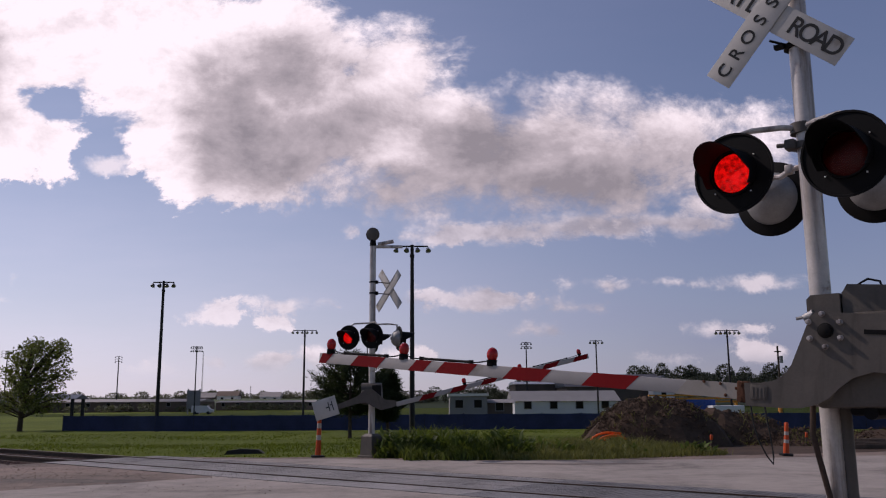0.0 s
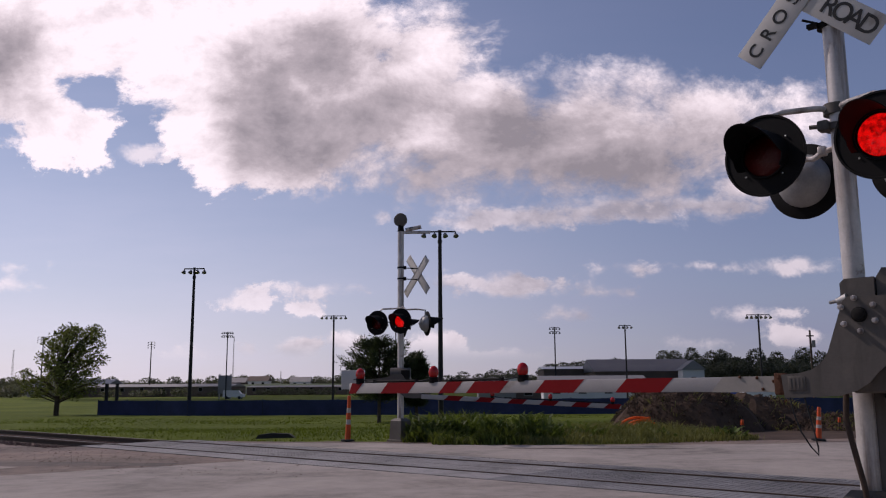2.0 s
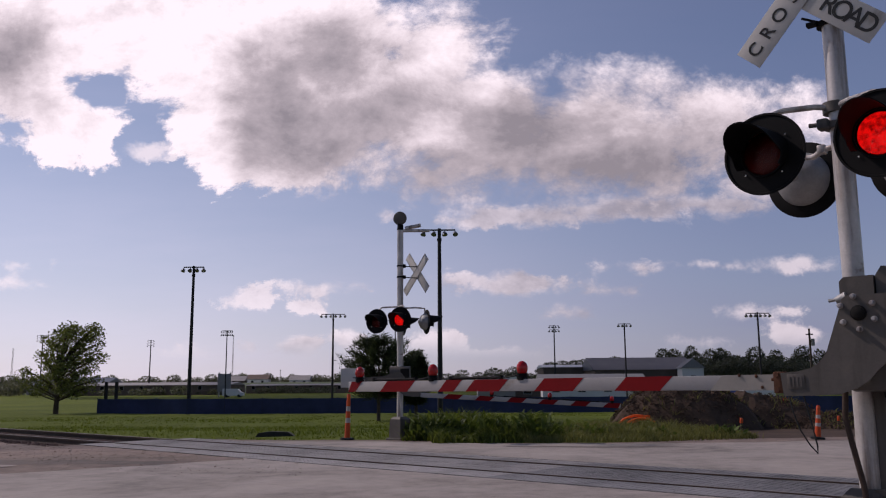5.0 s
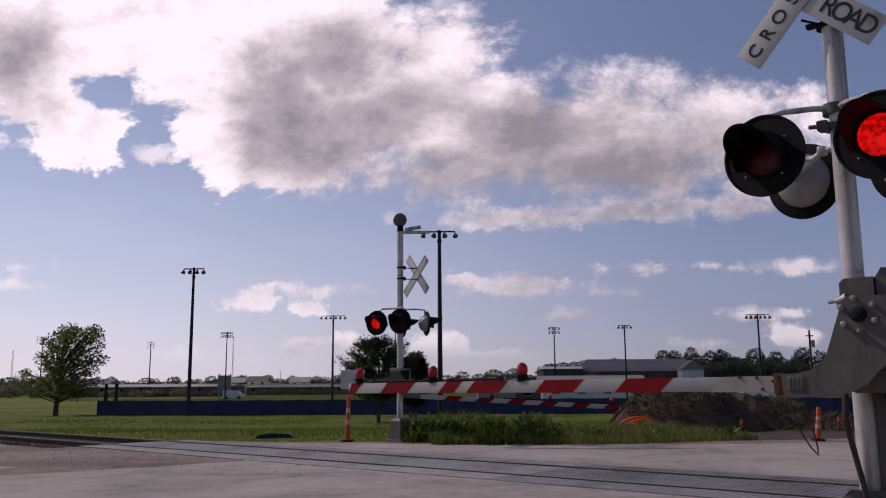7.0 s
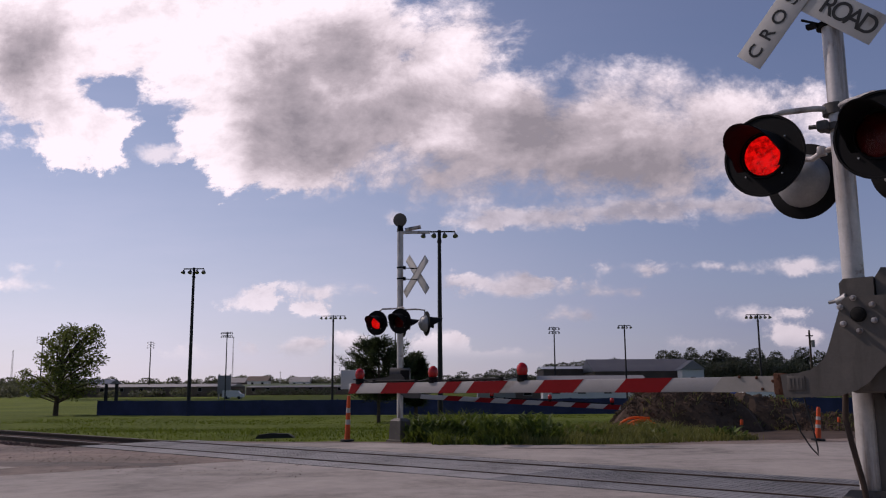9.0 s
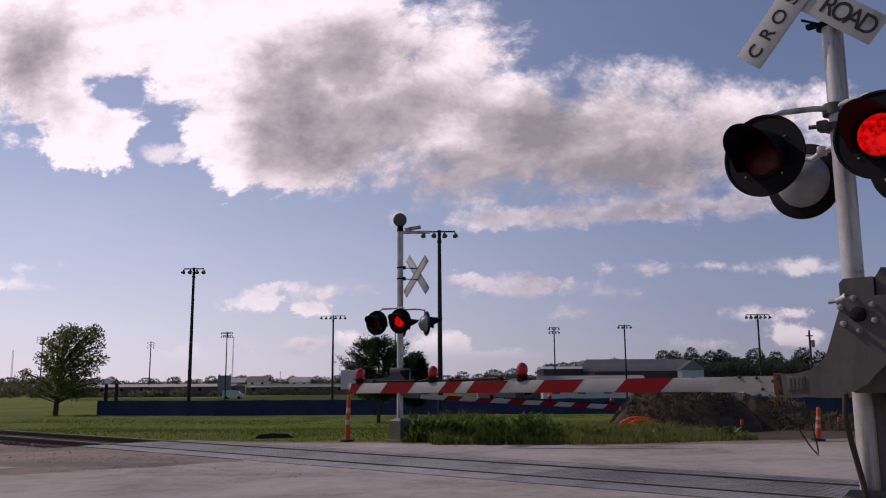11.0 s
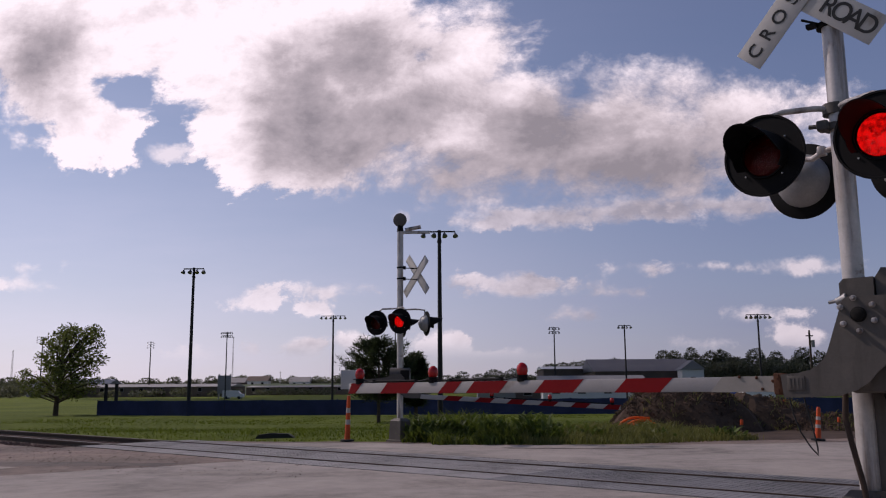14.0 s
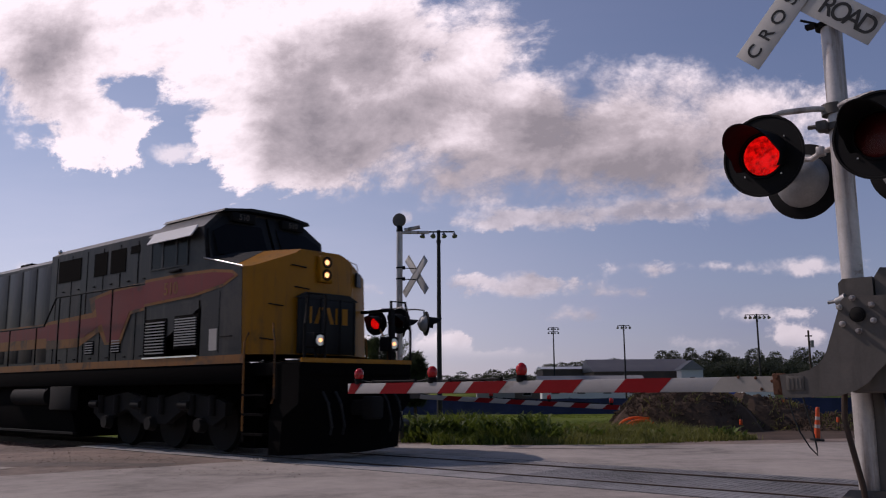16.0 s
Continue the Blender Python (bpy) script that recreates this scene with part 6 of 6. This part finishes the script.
    building("white_shed", 22.5, 132, 15.5, 8, 2.1, -0.6, "wall_white", "wall_grey", 1.6, "long white shed with small windows", 4)
    building("score_hut", 9.5, 118, 7.0, 5, 2.0, -0.7, "wall_brown", "wall_grey", 0.5, "low field building beyond the fence", 2)
    building("announcer_box", 7.0, 116, 5.0, 3.5, 2.9, -0.7, "wall_grey", "wall_white", 0.0, "grey two-storey announcer box", 2)
    building("long_shed", -86, 262, 46, 20, 2.6, -0.3, "wall_brown", "wall_grey", 0.9, "long low brown shed with a grey metal roof", 8)
    building("long_shed", -50, 300, 34, 18, 2.4, -0.3, "wall_brown", "wall_grey", 0.6, "low brown school building", 7)
    building("far_house", -84, 390, 9, 8, 3.2, 2.0, "wall_white", "wall_brown", 2.2, "small white house on the rise", 2)
    building("far_house", -96, 395, 10, 8, 3.0, 1.6, "wall_brown", "wall_grey", 2.2, "small brown house on the rise", 2)
    building("far_house", -66, 395, 9, 8, 3.0, 1.8, "wall_white", "wall_grey", 2.2, "small pale house among trees", 2)
    building("far_hall", -128, 300, 26, 20, 2.6, 0.0, "wall_grey", "bluelens", 2.6, "grey domed hall behind the tree", 0)
    # score board, masts
    sb = empty("scoreboard", pose(-51.2, 200, g(0, 200)), "pale grey back of a scoreboard on posts", "scoreboard")
    m = Mesh()
    m.box(-1.55, -0.15, 1.2, 1.55, 0.15, 5.4, 0.03)
    part("panel", m, "wall_grey", sb)
    for x in (-1.3, 1.3):
        m = Mesh()
        m.box(x - 0.15, 0.16, -0.2, x + 0.15, 0.4, 5.7)
        part("post", m, "alum", sb)
    for x, y, h, r in ((-98.8, 400, 26, 0.35), (-147, 300, 8, 0.2), (-197, 390, 20, 0.5), (-74.5, 390, 9.5, 0.3)):
        mast = Mesh()
        for a in range(3):
            t = 2 * math.pi * a / 3
            mast.tube((r * math.cos(t), r * math.sin(t), -1), (r * 0.5 * math.cos(t), r * 0.5 * math.sin(t), h), 0.07, 0.05, 6)
        k = 0
        while k * 1.5 < h:
            mast.box(-r, -0.03, k * 1.5, r, 0.03, k * 1.5 + 0.1)
            k += 1
        thing("lattice_mast", mast, "alum", "slim grey lattice mast far off", "mast", pose(x, y, 0), "masts on the horizon")
    van = empty("white_van", pose(-48, 196, g(0, 196)), "white van parked by the scoreboard", "van")
    m = Mesh()
    m.loft([[(-2.4, y, 0.4), (2.3, y, 0.4), (2.4, y, 1.0), (1.7, y, 1.15), (1.1, y, 1.9), (-2.3, y, 1.95)] for y in (-0.9, 0.9)])
    part("body", m, "wall_white", van)
    for x in (-1.5, 1.4):
        w = Mesh()
        w.tube((x, -0.95, 0.33), (x, 0.95, 0.33), 0.33, None, 14)
        part("wheel", w, "rubber", van)
    up = empty("utility_pole", pose(47.3, 110, g(47, 110)), "brown timber utility pole with a crossarm", "utility pole")
    m = Mesh()
    m.tube((0, 0, -0.3), (0, 0, 9.2), 0.17, 0.12, 10)
    part("pole", m, "bark", up)
    m = Mesh()
    m.box(-0.45, -0.06, 8.4, 0.45, 0.06, 8.55)
    part("crossarm", m, "bark", up)
    m = Mesh()
    m.tube((0.35, -0.1, 7.0), (0.35, -0.1, 7.9), 0.22, None, 12)
    part("transformer", m, "wall_grey", up)
    # site clutter behind the soil heaps
    cont = Mesh()
    cont.box(-3.0, -1.2, 0, 3.0, 1.2, 2.3, 0.03)
    for i in range(18):
        cont.box(-2.9 + i * 0.33, -1.23, 0.15, -2.74 + i * 0.33, -1.2, 2.15)
    thing("blue_container", cont, "crate", "blue steel container beyond the fence", "container", pose(27.5, 88, g(27, 88)))
    trk = Mesh()
    trk.box(-0.9, -1, 0.2, 2.3, 1, 1.7, 0.08)
    thing("site_trailer", trk, "wall_white", "small pale site trailer beyond the fence", "trailer", pose(30.5, 86, g(30, 86)))
    beams = Mesh()
    for i, z in enumerate((2.0, 2.35, 2.7)):
        beams.box(-9 + i, -0.3 * i, z, 9 + i * 0.7, 0.25 - 0.3 * i, z + 0.2)
    for x in (-7, -2, 3, 8):
        beams.box(x - .1, -.5, 0, x + .1, .2, 2.0)
    thing("beam_stack", beams, "schoolbus", "stack of rusty orange beams on trestles", "beams", pose(33.0, 96, g(33, 96)))


def heap(name, x, y, rx, ry, h, seed, label, power=1.4):
    n, m = 46, 18
    verts, faces = [], []
    for j in range(m + 1):
        for i in range(n):
            t, a = j / m, 2 * math.pi * i / n
            px, py = math.cos(a) * t * rx, math.sin(a) * t * ry
            v = Vector((px * 0.9 + seed, py * 0.9, 0))
            z = h * (1 - t ** power) + (noise.noise(v) * 0.34 + noise.noise(v * 3.1) * 0.24 + noise.noise(v * 8) * 0.12) * (1.15 - t) * min(1, h)
            wob = 1 + 0.15 * noise.noise(Vector((math.cos(a) * 2 + seed, math.sin(a) * 2, 1)))
            verts.append((x + px * wob, y + py * wob, ground_z(x, y) - 0.06 + max(0.0, z)))
    for j in range(m):
        for i in range(n):
            faces.append((j * n + i, j * n + (i + 1) % n, (j + 1) * n + (i + 1) % n, (j + 1) * n + i))
    raw(name, verts, faces, "soil", label, "soil heap")


def make_heaps():
    heap("earth_mound", 7.1, 25.6, 2.3, 1.7, 1.36, 1.0, "large heap of dark dug soil beyond the verge", 3.0)
    heap("earth_mound", 9.6, 26.6, 2.6, 1.5, 1.0, 4.0, "heap of dark dug soil beyond the verge", 2.2)
    heap("earth_mound", 11.6, 25.6, 2.2, 1.2, 0.50, 7.0, "low heap of dark soil beside the road", 1.2)
    heap("earth_mound", 14.5, 26.5, 2.6, 1.2, 0.45, 9.0, "low heap of dark soil beside the road", 1.2)
    rng = random.Random(4)
    verts, faces = [], []
    for i in range(13000):
        cx, cy, rx, ry, h, power = rng.choice(((7.1, 25.6, 2.3, 1.7, 1.36, 3.0), (7.1, 25.6, 2.3, 1.7, 1.36, 3.0), (9.6, 26.6, 2.6, 1.5, 1.0, 2.2), (11.6, 25.6, 2.2, 1.2, 0.5, 1.2), (14.5, 26.5, 2.6, 1.2, 0.45, 1.2)))
        a, t = rng.uniform(0, 6.28), rng.random() ** 0.5
        c = Vector((cx + math.cos(a) * t * rx, cy + math.sin(a) * t * ry, ground_z(cx, cy) - 0.05 + h * (1 - t ** power) + rng.uniform(-0.03, 0.12)))
        r = rng.uniform(0.010, 0.034) * (2.0 if rng.random() < 0.03 else 1.0)
        k = len(verts)
        for d in ((1, 0, 0), (-1, 0, 0), (0, 1, 0), (0, -1, 0), (0, 0, 1), (0, 0, -1)):
            verts.append(c + Vector(d) * r * rng.uniform(0.5, 1.4))
        faces += [tuple(k + j for j in f) for f in ((0, 2, 4), (2, 1, 4), (1, 3, 4), (3, 0, 4), (2, 0, 5), (1, 2, 5), (3, 1, 5), (0, 3, 5))]
    raw("soil_clods", verts, faces, "soil", "loose clods and roots of dark soil", "soil", "stuff")
    spots = []
    for i in range(2600):            # weeds and roots that came up with the soil
        cx, cy, rx, ry, h, power = rng.choice(((7.1, 25.6, 2.3, 1.7, 1.36, 3.0), (9.6, 26.6, 2.6, 1.5, 1.0, 2.2), (11.6, 25.6, 2.2, 1.2, 0.5, 1.2)))
        a, t = rng.uniform(0, 6.28), rng.random() ** 0.5
        x, y = cx + math.cos(a) * t * rx, cy + math.sin(a) * t * ry
        if noise.noise(Vector((x * 1.1, y * 1.1, 6))) > -0.05:
            spots.append((x, y, ground_z(cx, cy) - 0.05 + h * (1 - t ** power), 1.0))
    blades("heap_weeds", spots, "straw", "dry weeds and roots on the soil heaps", "weeds", 0.06, 0.22, 0.012, 1.0, 17)
    hose = Mesh()
    for k, (r, cx) in enumerate(((0.34, 0), (0.30, 0.12), (0.38, -0.08), (0.33, 0.25))):
        pts = [(cx + r * 1.5 * math.cos(t), 0.25 * math.sin(t * 2) * 0.3 + k * 0.07, 0.06 + r * 0.9 * abs(math.sin(t)) + 0.02 * k) for t in [math.pi * i / 14 for i in range(15)]]
        hose.path(pts, 0.035, 8)
    thing("orange_hose", hose, "hose", "coil of orange plastic hose on the grass", "hose", pose(5.55, 24.3, ground_z(5.5, 24.3)))
    for x, y in ((7.95, 23.2), (11.2, 24.6)):
        s = Mesh()
        s.box(-0.02, -0.012, 0, 0.02, 0.012, 0.42)
        st = thing("survey_stake", s, "timber", "wooden survey stake with an orange ribbon", "stake", pose(x, y, ground_z(x, y), 3, 4, 20), "survey stakes")
        f = Mesh()
        f.box(-0.035, -0.03, 0.26, 0.035, 0.03, 0.40, 0.01)
        part("ribbon", f, "orange", st)
    ts = empty("timber_stack", pose(12.6, 22.9, 0.0), "low stack of pale timber beside the road", "timber")
    for i in range(5):
        b = Mesh()
        b.box(-1.1, -0.3 + 0.13 * i, 0.0, 1.1 - 0.1 * (i % 2), -0.19 + 0.13 * i, 0.14 + 0.03 * i, 0.006)
        part("plank", b, "timber", ts)
    blk = Mesh()
    blk.loft([[(-0.5, y, 0), (-0.42, y, 0.10), (-0.1, y, 0.14), (0.35, y, 0.12), (0.5, y, 0.02)] for y in (-0.12, 0.12)])
    thing("rubber_scrap", blk, "rubber", "scrap of black rubber lying in the grass", "scrap", pose(-4.35, 22.3, 0.03))
    drum = Mesh()
    drum.tube((0, 0, 0), (0, 0, 0.9), 0.06, 0.05, 12)
    dr = thing("marker_post", drum, "orange", "short orange marker post by the soil", "marker post", pose(10.5, 26.5, ground_z(10, 26)))
    c = Mesh()
    c.tube((0, 0, 0.55), (0, 0, 0.75), 0.062, 0.06, 12)
    part("reflective_band", c, "band", dr)


make_heaps()
make_distance()


make_ground()
make_paving()
make_track()
make_verge()
make_pebbles()
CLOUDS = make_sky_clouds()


# near left lamp lit from / dark from, in seconds; its neighbour is lit in between
LIT_FROM = (-0.5, 0.92, 2.42, 3.92, 5.46, 7.04, 8.42, 10.03, 11.56, 13.05, 14.56, 15.92)
DARK_FROM = (0.27, 1.76, 3.26, 4.76, 6.26, 7.80, 9.30, 10.80, 12.24, 13.80, 15.28, 16.7)
SWING = 0.034


# the far pair keeps its own time
FAR_LIT_FROM = (-0.6, 0.79, 2.29, 3.88, 5.33, 6.90, 8.39, 9.90, 11.42, 12.98, 14.49, 15.79)
FAR_DARK_FROM = tuple(t - 0.13 for t in DARK_FROM)


def flash(rotor, opposite, lit=LIT_FROM, dark=DARK_FROM):
    """Turns a lamp carrier half round and back, so that the lit face shows in its turn."""
    rows, state = [], 0.0 if opposite else 180.0
    rows.append((0.0, state))
    for on, off in zip(lit, dark):
        for t, up in ((on, True), (off, False)):
            if t <= 0.05 or t >= 15.99:
                continue
            goal = 180.0 if up != opposite else 0.0
            for k in (0, 1, 2, 3):
                rows.append((t - SWING + SWING * k, state + (goal - state) * k / 3))
            state = goal
    rows.append((16.0, state))
    walk(rotor, [(t, pose(0, 0, 0, 0, 0, a)) for t, a in rows])


def motions():
    for bank in CLOUDS:
        walk(bank, [(t, Matrix.Translation(EYE) @ Matrix.Translation((1.08 * (t - 7), 0, 0))) for t in (0.0, 8.0, 16.0)])
    carrier, pivot, lamps = NEAR
    walk(carrier, [(t, pivot @ pose(0, 0, 0, 0, a, 0)) for t, a in ((0.0, 5.3), (0.2, 5.3), (0.4, 4.6), (0.6, 3.0), (0.8, 1.7), (1.0, 1.4), (1.2, 0.85), (1.4, 0.1), (1.6, 0.0), (3.0, 0.0), (16.0, 0.0))])
    flash(lamps[0][1], False)
    flash(lamps[1][1], True)
    carrier, pivot, lamps = FAR
    walk(carrier, [(t, pivot @ pose(0, 0, 0, 0, -a, 0)) for t, a in ((0.0, 16.9), (0.2, 14.5), (0.4, 12.8), (0.6, 11.2), (0.8, 9.4), (1.0, 8.0), (1.2, 6.2), (1.4, 4.0), (1.6, 2.0), (1.8, 0.8), (2.2, 0.0), (4.0, 0.0), (16.0, 0.0))])
    flash(lamps[0][1], False, FAR_LIT_FROM, FAR_DARK_FROM)
    flash(lamps[1][1], True, FAR_LIT_FROM, FAR_DARK_FROM)

    at = lambda t: on_track(-12.7 - 17.65 * (16.0 - t), 0.0, 0.03)
    walk(LOCO, [(t, Matrix.Translation(at(t)) @ Matrix.Rotation(TRACK, 4, "Z")) for t in (0.0, 8.0, 16.0)])
    steps = [round(i / 30, 4) for i in range(0, 481)]
    for wheel, x in WHEELS:
        walk(wheel, [(t, pose(x, 0, 0.563) @ Matrix.Rotation(17.65 * t / 0.53, 4, "Y")) for t in steps])


motions()
